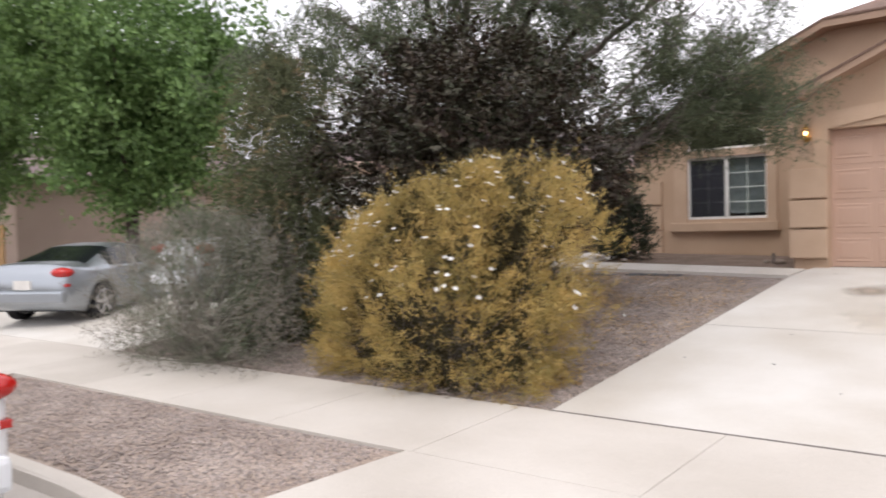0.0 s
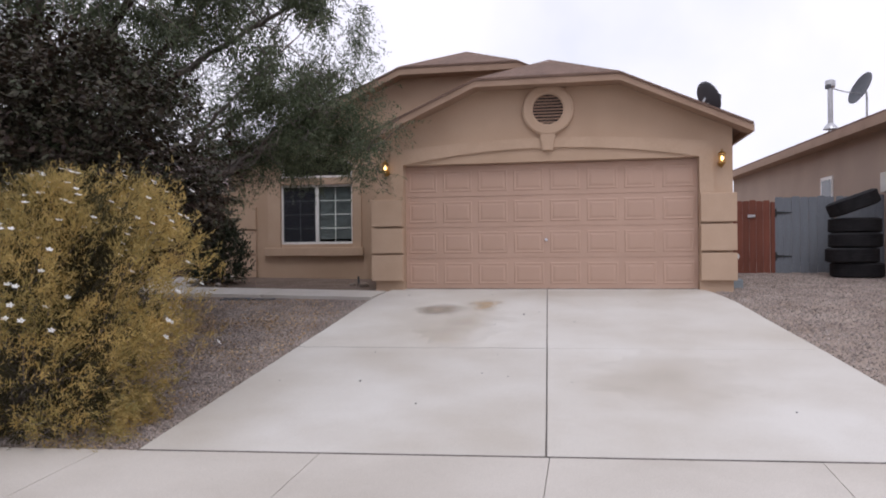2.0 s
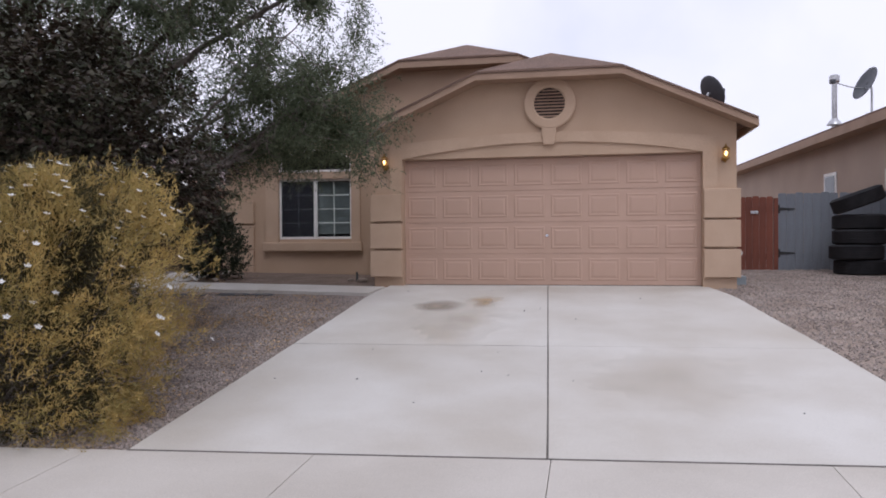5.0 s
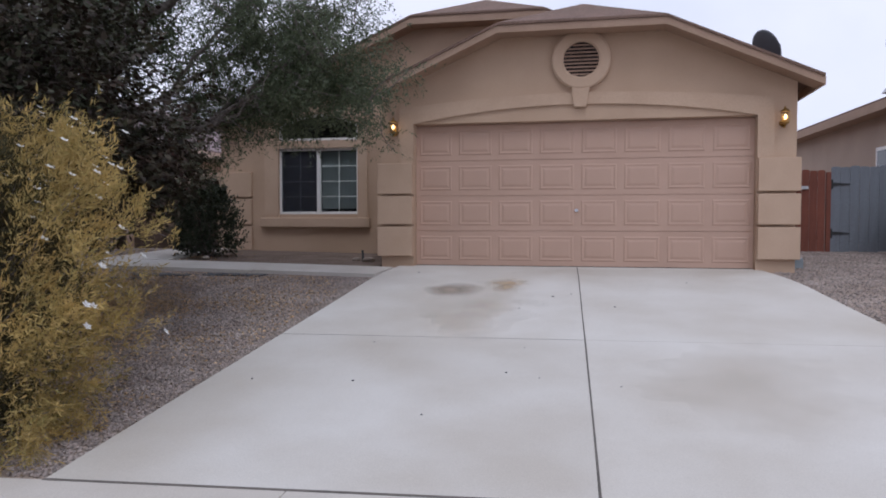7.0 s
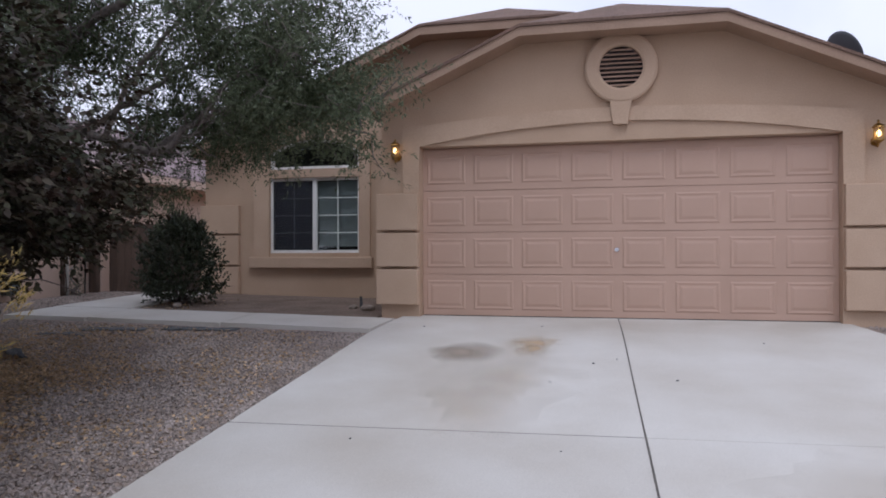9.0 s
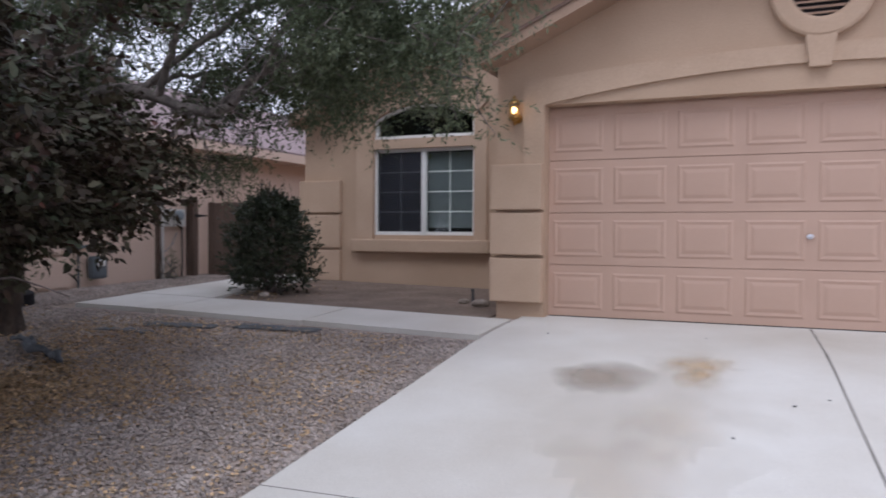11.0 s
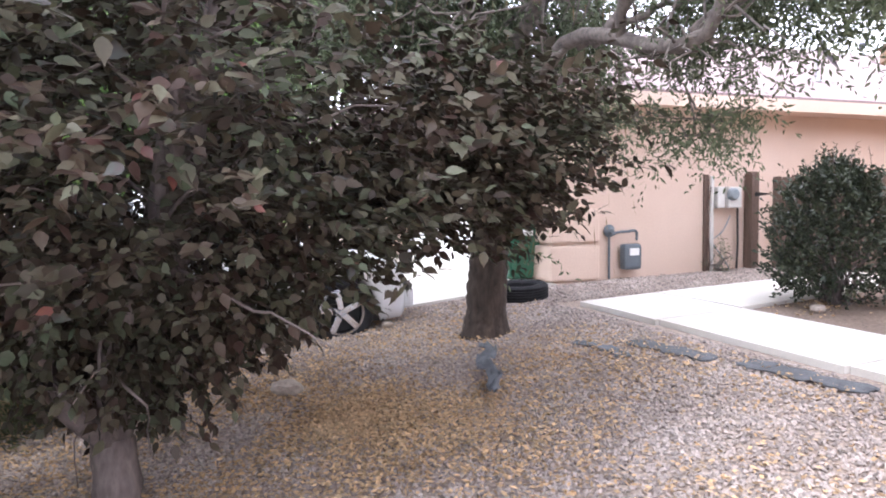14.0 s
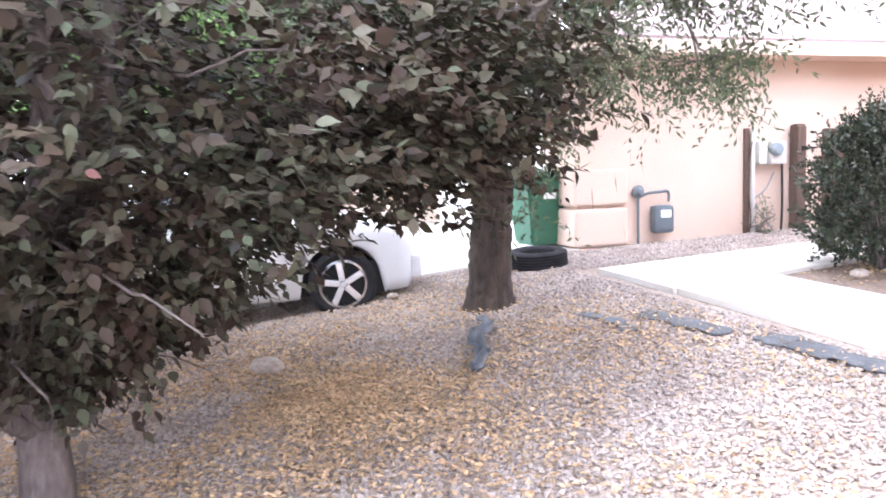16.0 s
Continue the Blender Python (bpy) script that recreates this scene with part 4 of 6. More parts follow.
# ---- tyres ----
def tyre_mesh(R, r_in, w):
    prof = [(r_in, -w * 0.36), (r_in + 0.02, -w * 0.46), (R * 0.86, -w * 0.5), (R * 0.965, -w * 0.42)]
    n = 5
    for i in range(n):
        a, b = -w * 0.4 + i * w * 0.8 / n, -w * 0.4 + (i + 1) * w * 0.8 / n
        prof += [(R, a + 0.006), (R, b - 0.006), (R - 0.012, b - 0.004), (R - 0.012, b + 0.004)]
    prof = prof[:-2] + [(R * 0.965, w * 0.42), (R * 0.86, w * 0.5), (r_in + 0.02, w * 0.46), (r_in, w * 0.36), (r_in - 0.004, 0)]
    return lathe(prof, 40, "z", closed=True)


big_tyre = tyre_mesh(0.47, 0.27, 0.285)
me = bpy.data.meshes.new("tyre")
bmesh.ops.recalc_face_normals(big_tyre, faces=big_tyre.faces)
big_tyre.to_mesh(me)
big_tyre.free()
me.materials.append(RUBBER)
TX, TY, TZ = 5.7, 3.05, float(land(5.68, 3.05)) - 0.03
for i, (dx, dy) in enumerate(((0.04, 0), (-0.05, -0.02), (0.02, 0.02), (0.04, 0.1))):
    ob = new("tyre", me)
    ob.matrix_world = pose(TX + dx, TY + dy, TZ + 0.143 + 0.285 * i, 0, 0, 40 * i)
    tagged(ob, "large worn black tyre in a leaning stack", "tyre", group="stacked tyres")
ob = new("tyre", me)
ob.matrix_world = pose(TX - 0.02, TY, TZ + 1.14 + 0.285, -7, -19, 15)
tagged(ob, "large worn black tyre lying tilted on the stack", "tyre", group="stacked tyres")
small = tyre_mesh(0.31, 0.18, 0.18)
small.transform(pose(-8.52, -1.4, float(land(-8.52, -1.4)) + 0.055, 3, 2, 0))
tagged(part("tyre", small, RUBBER, smooth=False), "worn black tyre lying flat on the gravel", "tyre")


# ---- bin, meters and pipes by the peach wall ----
def wheelie_bin():
    o = thing("wheelie_bin", "green plastic wheelie bin with a white label", "bin", (-9.75, -0.82, float(land(-9.7, -0.86)) - 0.02), 8)
    bm = bmesh.new()
    rows = []
    for z, a, b in ((0.06, 0.2, 0.22), (0.45, 0.24, 0.26), (0.82, 0.28, 0.31), (0.86, 0.3, 0.33)):
        rows.append([bm.verts.new((x, y, z)) for x, y in ((-a, -b), (a, -b), (a, b), (-a, b))])
    for p, q in zip(rows, rows[1:]):
        for i in range(4):
            bm.faces.new((p[i], p[(i + 1) % 4], q[(i + 1) % 4], q[i]))
    bm.faces.new(rows[0]), bm.faces.new(rows[-1])
    bmesh.ops.bevel(bm, geom=list(bm.edges), offset=0.025, segments=2, affect="EDGES")
    part("body", bm, BINGREEN, o)
    lid = band([(-0.31, 0.865), (0, 0.865), (0.31, 0.865)], [(-0.31, 0.89), (0, 0.94), (0.31, 0.89)], -0.36, 0.36)
    part("lid", lid, BINGREEN, o)
    for s in (-0.2, 0.2):
        part("wheel", lathe([(0.03, -0.03), (0.1, -0.03), (0.1, 0.03), (0.03, 0.03)], 20, "x", (s * 1.3, 0.24, 0.1)), RUBBER, o)
    part("handle", tube_bm([(-0.22, 0.34, 0.84), (-0.2, 0.4, 0.86), (0.2, 0.4, 0.86), (0.22, 0.34, 0.84)], 0.014), BINGREEN, o)
    part("paper_label", boxes((0.268, 0.284, -0.1, 0.06, 0.6, 0.67)), WHITE, o)
    return o


wheelie_bin()


def gas_meter():
    o = thing("gas_meter", "grey gas meter with its pipe on the peach wall", "gas meter", (NX, 0.4, 0.15))
    part("riser_pipe", tube_bm([(0.06, -0.28, -0.15), (0.06, -0.28, 0.3), (0.06, -0.28, 0.62)], 0.018), METERGREY, o)
    part("regulator", lathe([(0.03, 0), (0.085, 0.02), (0.09, 0.05), (0.05, 0.08), (0.03, 0.12)], 24, "x", (0.02, -0.28, 0.56)), METERGREY, o)
    part("cross_pipe", tube_bm([(0.08, -0.26, 0.5), (0.1, -0.15, 0.54), (0.1, 0.02, 0.55), (0.1, 0.16, 0.55), (0.1, 0.17, 0.42)], 0.02), METERGREY, o)
    body = boxes((0.04, 0.2, -0.1, 0.2, 0.02, 0.38), bevel=0.05)
    part("meter_body", body, METERGREY, o)
    o.scale = (0.85, 0.85, 0.9)
    part("dial", boxes((0.198, 0.212, -0.02, 0.14, 0.22, 0.32), bevel=0.01), WHITE, o)
    return o


gas_meter()


def utility_boxes():
    o = thing("electric_meter", "off-white electric meter boxes with grey conduits", "electric meter", (NX, 1.74, 0.0))
    part("conduit", tube_bm([(0.05, 0.0, -0.1), (0.05, 0.0, 0.7), (0.05, 0.0, 1.34)], 0.028), BOXWHITE, o)
    part("box", boxes((0.0, 0.12, 0.04, 0.16, 0.92, 1.2), bevel=0.015), BOXWHITE, o)
    b2 = part("box", boxes((0.0, 0.14, 0.2, 0.42, 0.92, 1.2), bevel=0.02), BOXWHITE, o)
    bm = lathe([(0.085, 0), (0.08, 0.05), (0.06, 0.075), (0.02, 0.08)], 24, "x", (0.13, 0.26, 1.1))
    part("meter_dial", bm, GREYMETAL, b2, "round grey meter dial")
    part("cable", tube_bm([(0.06, 0.42, 0.93), (0.07, 0.42, 0.4), (0.06, 0.42, 0.06), (0.05, 0.5, 0.02), (0.05, 0.75, 0.02)], 0.014), BLACK, o)
    part("cable", tube_bm([(0.06, 0.0, 0.5), (0.09, 0.15, 0.62), (0.06, 0.3, 0.82)], 0.008), GREYMETAL, o)
    part("cable", tube_bm([(0.06, 0.02, 0.45), (0.1, 0.2, 0.2), (0.08, 0.35, -0.02)], 0.008), GREYMETAL, o)
    part("cable", tube_bm([(0.06, -0.02, 1.2), (0.1, -0.12, 0.75), (0.06, -0.03, 0.3), (0.09, -0.1, -0.03)], 0.008), WOOD_DARK, o)
    part("wall_batten", boxes((0.0, 0.03, -0.1, -0.03, -0.05, 1.36)), WOOD_DARK, o)
    return o


utility_boxes()
dish((-10.0, 4.6, 2.86), 130, 60, 0.33, "blue-grey satellite dish on the mauve shingle roof")
dish((6.45, 4.85, 3.38), 285, 64, 0.37, "dark satellite dish on the neighbouring roof", 0.75, 0.62)
flue = thing("roof_flue", "galvanised flue pipe with a cap on the roof", "flue", (6.45, 7.0, 3.36))
part("pipe", lathe([(0.06, 0), (0.06, 1.15)], 20), GALV, flue)
part("flashing", lathe([(0.17, 0.1), (0.14, 0.16), (0.065, 0.25)], 20), GALV, flue)
part("cap", lathe([(0.1, 1.1), (0.115, 1.14), (0.115, 1.26), (0.08, 1.29)], 20), GALV, flue)

# hose bib and things by the garage corner
bib = thing("hose_bib", "grey garden tap with short pipe beside the garage", "tap", (3.02, 0.75, 0.02))
part("pipe", tube_bm([(0.1, 0, -0.05), (0.1, 0, 0.4), (0.1, -0.04, 0.5)], 0.016), GREYMETAL, bib)
part("valve", lathe([(0.05, -0.01), (0.05, 0.01)], 16, "y", (0.1, -0.06, 0.5)), BOXWHITE, bib)
part("valve_box", boxes((0.03, 0.2, -0.1, 0.1, -0.05, 0.12), bevel=0.02), GREYMETAL, bib)


# ---- cars ----
def car(name, label, place, turn, paint, L, W, H, belt0, deck0, hood0, rear_glass, front_glass, wheels, lights=True):
    """A car that points along +y from its tail at y=0. Its shell is lofted from cross-sections."""
    o = thing(name, label, "car", place, turn)
    st = np.unique(np.round(np.concatenate([np.linspace(0, L, 44), np.array([w + d for w in wheels for d in np.linspace(-0.4, 0.4, 17)])]), 3))
    hw = np.interp(st, (0, 0.08, 0.35, 1.2, L - 1.2, L - 0.4, L - 0.1, L), (W * 0.40, W * 0.45, W * 0.49, W * 0.5, W * 0.5, W * 0.47, W * 0.40, W * 0.30))
    belt = np.interp(st, (0, 0.1, rear_glass[0], front_glass[1], L - 0.15, L), (deck0 - 0.22, deck0 - 0.02, belt0, belt0, hood0, hood0 - 0.22))
    top = np.interp(st, (0, 0.1, rear_glass[0], rear_glass[1], (rear_glass[1] + front_glass[0]) / 2, front_glass[0], front_glass[1], L - 0.15, L),
                    (deck0 - 0.2, deck0, deck0 + 0.03, H - 0.05, H, H - 0.06, belt0 + 0.05, hood0 + 0.03, hood0 - 0.2))
    low = np.interp(st, (0, 0.15, 0.5, L - 0.5, L - 0.1, L), (0.34, 0.24, 0.19, 0.19, 0.22, 0.3))
    for w in wheels:
        d = np.abs(st - w)
        low = np.maximum(low, np.where(d < 0.37, np.sqrt(np.maximum(0, 0.37 ** 2 - d ** 2)) + 0.31, 0))
    cabin = np.clip((top - belt - 0.06) / 0.2, 0, 1)
    rhw = hw * (0.86 - 0.16 * cabin)
    rows = []
    for i, y in enumerate(st):
        mid = max(0.5, low[i] + 0.02)
        half = [(hw[i] * 0.93, low[i]), (hw[i] * 0.985, low[i] * 0.6 + mid * 0.4), (hw[i], mid + 0.08), (hw[i] * 0.985, belt[i] - 0.07), (hw[i] * 0.94, belt[i]),
                (rhw[i], top[i] - 0.045), (rhw[i] * 0.82, top[i] - 0.008), (rhw[i] * 0.4, top[i] + 0.006)]
        rows.append([(x, y, z) for x, z in half] + [(-x, y, z) for x, z in half[::-1]])
    V = np.array(rows)
    n, k = V.shape[:2]
    body_f, glass_f, side_f = [], [], []
    for i in range(n - 1):
        ym = (st[i] + st[i + 1]) / 2
        for j in range(k - 1):
            f = (i * k + j, i * k + j + 1, (i + 1) * k + j + 1, (i + 1) * k + j)
            screen = (rear_glass[0] + 0.03 < ym < rear_glass[1]) or (front_glass[0] < ym < front_glass[1] - 0.03)
            pillar = abs(ym - (rear_glass[1] + front_glass[0]) / 2 - 0.0) < 0.05
            if screen and 5 <= j <= 9:
                glass_f.append(f)
            elif j in (4, k - 6) and rear_glass[1] - 0.25 < ym < front_glass[1] - 0.25 and not pillar and cabin[i] > 0.6:
                side_f.append(f)
            else:
                body_f.append(f)
        body_f.append((i * k + k - 1, i * k, (i + 1) * k, (i + 1) * k + k - 1))
    body_f += [tuple(range(k))[::-1], tuple((n - 1) * k + j for j in range(k))]
    flat = V.reshape(-1, 3)
    b = raw("body", flat, body_f, paint, o, smooth=True)
    raw("windscreen", flat, glass_f, CARGLASS, o, "tinted window glass", smooth=True)
    raw("side_window", flat, side_f, CARGLASS, o, smooth=True)
    part("underbody", boxes((-W * 0.42, W * 0.42, 0.3, L - 0.3, 0.2, 0.5)), CARDARK, o)
    for w in wheels:
        for s in (-1, 1):
            xw = s * (W / 2 - 0.11)
            bm = tyre_mesh(0.315, 0.215, 0.205)
            bm.transform(Matrix.Translation((xw, w, 0.315)) @ Matrix.Rotation(radians(90), 4, "Y"))
            ty = part("wheel", bm, RUBBER, o)
            bm = lathe([(0.222, -0.085 * s), (0.222, 0.085 * s), (0.2, 0.092 * s), (0.192, 0.04 * s), (0.192, -0.085 * s)], 36, "x", (xw, w, 0.315), closed=True)
            part("rim", bm, CHROME, ty)
            bm = bmesh.new()
            for a in range(5):
                sp = boxes((-0.012, 0.012, -0.032, 0.032, 0.03, 0.205), bevel=0.008)
                sp.transform(Matrix.Translation((xw + s * 0.082, w, 0.315)) @ Matrix.Rotation(radians(72 * a + 10), 4, "X"))
                tmp = bpy.data.meshes.new("spoke")
                sp.to_mesh(tmp)
                sp.free()
                bm.from_mesh(tmp)
                bpy.data.meshes.remove(tmp)
            lathe([(0.05, 0.0), (0.05, 0.012), (0.02, 0.02)], 20, "x", (xw + s * 0.08 - (0.01 if s > 0 else 0.01), w, 0.315), bm)
            part("spokes", bm, CHROME, ty)
            part("brake_disc", lathe([(0.185, -0.004), (0.185, 0.004)], 24, "x", (xw + s * 0.03, w, 0.315)), CARDARK, ty)
    if lights:
        for s in (-1, 1):
            bm = bmesh.new()
            bmesh.ops.create_uvsphere(bm, u_segments=20, v_segments=12, radius=1, matrix=Matrix.Translation((s * W * 0.375, 0.1, deck0 - 0.13)) @ Matrix.Diagonal((0.19, 0.14, 0.085, 1)))
            part("tail_light", bm, TAILRED, o, "red tail light", smooth=True)
            bm = boxes((s * W * 0.43 - 0.08, s * W * 0.43 + 0.04, 0.03, 0.14, deck0 - 0.36, deck0 - 0.31), bevel=0.01)
            part("reflector", bm, TAILRED, o)
            part("mirror", boxes((s * W * 0.5 - 0.04, s * W * 0.5 + 0.14, front_glass[1] - 0.42, front_glass[1] - 0.3, belt0 - 0.02, belt0 + 0.11), bevel=0.03), paint, o)
            part("door_handle", boxes((s * W * 0.5 - 0.02, s * W * 0.5 + 0.012, rear_glass[1] + 0.3, rear_glass[1] + 0.48, belt0 - 0.16, belt0 - 0.13), bevel=0.008), paint, o)
        part("number_plate", boxes((-0.16, 0.16, -0.012, 0.004, deck0 - 0.4, deck0 - 0.25)), BOXWHITE, o)
        part("rear_bumper", boxes((-W * 0.43, W * 0.43, -0.05, 0.12, 0.36, 0.56), bevel=0.04), paint, o)
        part("front_bumper", boxes((-W * 0.36, W * 0.36, L - 0.1, L + 0.05, 0.3, 0.52), bevel=0.05), paint, o)
    return o


def on_land(x, y):
    return float(land(x, y))


car("silver_car", "silver two-door coupe parked on the neighbouring driveway", (-12.35, -8.05, on_land(-12.5, -7.2) - 0.03), 30, CARSILVER, 4.45, 1.76, 1.31, 0.92, 0.98, 0.78, (0.55, 1.35), (2.35, 3.2), (0.88, 3.45))
car("white_car", "white sedan parked at the edge of the neighbouring driveway", (-9.28, -7.08, on_land(-9.2, -3.6) - 0.1), -3, CARWHITE, 4.42, 1.78, 1.43, 0.95, 1.02, 0.8, (0.5, 1.2), (2.55, 3.35), (0.98, 3.68))
car("parked_car", "white sedan parked at the kerb in the street", (-3.66, street_y(-4, -11.62), -0.97), 95, CARWHITE, 4.5, 1.76, 1.45, 0.98, 1.05, 0.85, (0.5, 1.2), (2.5, 3.3), (0.9, 3.5))


# ---- plants ----
def rand_dirs(rng, n, up=0.0):
    d = rng.normal(size=(n, 3))
    d[:, 2] += up
    return unit(d)


def grow(rng, start, end, bend, n=12):
    """An uneven limb from start to end."""
    start, end = np.array(start, float), np.array(end, float)
    t = np.linspace(0, 1, 5)[:, None]
    p = start + (end - start) * t + rng.normal(size=(5, 3)) * bend * np.sin(np.pi * t)
    return smooth_path(p, n)


def plum_tree():
    """Low purple-leaved tree with a short forked trunk and leaves down to the ground."""
    rng = np.random.default_rng(21)
    bx, by = -5.12, -5.33
    bz = on_land(bx, by) - 0.06
    o = thing("plum_tree", "low spreading tree with dull purple and green leaves", "tree")
    trunk = [(bx + 0.02, by, bz), (bx, by + 0.01, bz + 0.2), (bx - 0.02, by, bz + 0.42)]
    tp = smooth_path(trunk, 8)
    tubes("trunk", [(tp, np.linspace(0.125, 0.1, len(tp)))], BARK_PLUM, o, seg=14, rough=0.04)
    fork = np.array(trunk[-1])
    knots_z, knots_r = (0.08, 0.23, 0.5, 0.7, 0.9, 1.12, 1.9, 2.55, 2.9, 3.15), (0.12, 0.35, 0.72, 1.05, 1.45, 1.9, 2.1, 1.6, 1.0, 0.3)
    limbs, twigs, ends = [], [], []
    for k in range(9):
        a = k * 2.4 + rng.uniform(-0.3, 0.3)
        z = rng.uniform(1.0, 2.9)
        r = np.interp(z, knots_z, knots_r) * rng.uniform(0.5, 0.75)
        e = np.array((bx + r * math.cos(a), by + r * math.sin(a), z))
        p = grow(rng, fork - (0, 0, rng.uniform(0, 0.1)), e, 0.12, 16)
        limbs.append((p, np.linspace(0.06, 0.016, len(p))))
        for m in range(14):
            s = p[rng.integers(4, len(p))]
            d = unit(rng.normal(size=3) + 0.8 * unit(s - fork) + (0, 0, -0.1))
            q = grow(rng, s, s + d * rng.uniform(0.4, 1.0), 0.05, 8)
            twigs.append((q, np.linspace(0.010, 0.003, len(q))))
    for k, (p, r) in enumerate(limbs):
        tubes("limb", [(p, r)], BARK_PLUM, o, seg=8)
    tagged(tubes("brushwood", twigs, BARK_PLUM, o, seg=5), kind="stuff")
    # clumps of leaves inside the outline, thicker towards its skin
    N = 1150
    z = rng.uniform(0.05, 3.08, N * 3)
    a = rng.uniform(0, 2 * np.pi, N * 3)
    f = rng.uniform(0, 1, N * 3) ** 0.45
    R = np.interp(z, knots_z, knots_r)
    keep = rng.uniform(0, 2.05, N * 3) < R
    z, a, f, R = z[keep], a[keep], f[keep], R[keep]
    lump = 1 + 0.10 * np.sin(3 * a + 2 * z) + 0.07 * np.sin(5 * a - 3 * z)
    c = np.column_stack([bx + R * f * lump * np.where(np.cos(a) > 0, 0.92, 1.0) * np.cos(a), by + 0.27 * np.clip(z, 0, 1) + R * f * lump * np.sin(a), z])
    lobe = np.array((-5.0, -3.5, 1.3)) + unit(rng.normal(size=(230, 3))) * rng.uniform(0, 1, (230, 1)) ** 0.4 * (0.78, 0.64, 0.5)
    skirt = np.array((-4.96, -4.05, 1.12)) + rng.uniform(-1, 1, size=(22, 3)) * (0.45, 0.4, 0.1)
    low = np.array((-4.3, -4.42, 0.95)) + rng.uniform(-1, 1, size=(14, 3)) * (0.5, 0.24, 0.1)
    side = np.array((-4.6, -3.62, 1.08)) + rng.uniform(-1, 1, size=(14, 3)) * (0.4, 0.28, 0.08)
    c = np.vstack([c, lobe, skirt, low, side])
    c = c[~((c[:, 1] > -4.5) & (c[:, 2] > 1.52) & (rng.uniform(size=len(c)) < 0.85))]
    c = c[~((c[:, 1] > -5.0) & (c[:, 2] > 1.7) & (rng.uniform(size=len(c)) < 0.8))]
    # every clump is a few leafy twigs, with leaves to both sides and one at the tip
    tw, per = 4, 10
    tc = np.repeat(c, tw, 0) + rng.normal(size=(len(c) * tw, 3)) * 0.075
    tout = unit(tc - np.array((bx, by, 1.0)))
    td = unit(tout * 0.75 + rng.normal(size=tc.shape) * (0.65, 0.65, 0.4))
    tside = unit(np.cross(td, (0, 0, 1.0) + rng.normal(size=td.shape) * 0.3))
    step = np.tile(np.linspace(0.15, 1, per), len(tc))
    hand = np.tile(np.array([1.0, -1.0] * (per // 2)), len(tc))
    tip = np.tile(np.arange(per) == per - 1, len(tc))
    td, tside, tout = (np.repeat(v, per, 0) for v in (td, tside, tout))
    pos = np.repeat(tc, per, 0) + td * (step * np.repeat(rng.uniform(0.16, 0.3, len(tc)), per))[:, None] + rng.normal(size=(len(tc) * per, 3)) * 0.01
    along = unit(td * 0.65 + tside * np.where(tip, 0.0, hand * 0.85)[:, None] + rng.normal(size=pos.shape) * 0.28 + (0, 0, -0.22))
    normal = unit(tout * 0.45 + rng.normal(size=pos.shape) * 0.38 + (0, 0, 0.75))
    size = rng.uniform(0.034, 0.076, len(pos)) * (0.8 + 0.3 * step)
    near = np.where((pos[:, 0] > bx + 1.2) & (pos[:, 1] > by - 0.9) & (pos[:, 1] < by + 1.6) & (pos[:, 2] > 0.3) & (pos[:, 2] < 1.9))[0]
    pick = rng.choice(near, min(260, len(near)), replace=False)
    rest = np.ones(len(pos), bool)
    rest[pick] = False
    tagged(scatter("crown", LEAF_BROAD, pos[rest], along[rest], normal[rest], size[rest], size[rest] * rng.uniform(0.58, 0.78, rest.sum()), PLUM, o, smooth=True), "dense dull purple and green leaves", kind="stuff")
    v, fc = scatter_arrays(LEAF_BROAD, np.zeros((1, 3)), np.array([[0, 1.0, 0]]), np.array([[0, 0, 1.0]]), 1.0, 0.68)
    me = bpy.data.meshes.new("leaf")
    me.from_pydata(v.tolist(), [], fc.tolist())
    me.shade_smooth()
    me.materials.append(PLUM_LEAF)
    autumn = me.copy()
    autumn.materials.clear()
    autumn.materials.append(RED_LEAF)
    for k, i in enumerate(pick):
        y = Vector(along[i]).normalized()
        x = y.cross(Vector(normal[i])).normalized()
        zv = x.cross(y)
        ob = new("leaf", autumn if k % 13 == 0 else me)
        ob.parent = o
        s = float(size[i]) * 1.05
        ob.matrix_basis = Matrix.Translation(pos[i]) @ Matrix((x, y, zv)).transposed().to_4x4() @ Matrix.Diagonal((s, s, s, 1))
    return o


RED_LEAF = mat("reddened_leaf", (0.09, 0.022, 0.022), (0.10, 0.045, 0.025), 1.4, 0.45, fine=0.1, objrand=0.4, leaf=0.2)
PLUM_LEAF = mat("single_purple_leaf", (0.04, 0.02, 0.02), (0.03, 0.05, 0.034), 1.4, 0.45, fine=0.1, objrand=0.45, leaf=0.12)


def spray_leaves(rng, c, spread, per, droop, length, width):
    """Narrow leaves strung along short hanging twigs round the points c: places, ways and faces of the leaves, and the twigs."""
    n = len(c)
    d = unit(rng.normal(size=(n, 3)) * (1, 1, 0.6) + (0, 0, -droop))
    L = rng.uniform(0.6, 1.3, n) * spread
    t = np.tile(np.linspace(0.05, 1, per), n)
    base = np.repeat(c, per, 0)
    dd = np.repeat(d, per, 0)
    pos = base + dd * (t * np.repeat(L, per))[:, None] + rng.normal(size=(n * per, 3)) * 0.012
    pos[:, 2] -= 0.35 * spread * t ** 2 * droop
    along = unit(dd * 0.7 + rng.normal(size=pos.shape) * 0.6 + (0, 0, -0.3 * droop))
    normal = unit(rng.normal(size=pos.shape) + (0, 0, 0.6))
    return pos, along, normal, rng.uniform(*length, n * per), rng.uniform(*width, n * per)


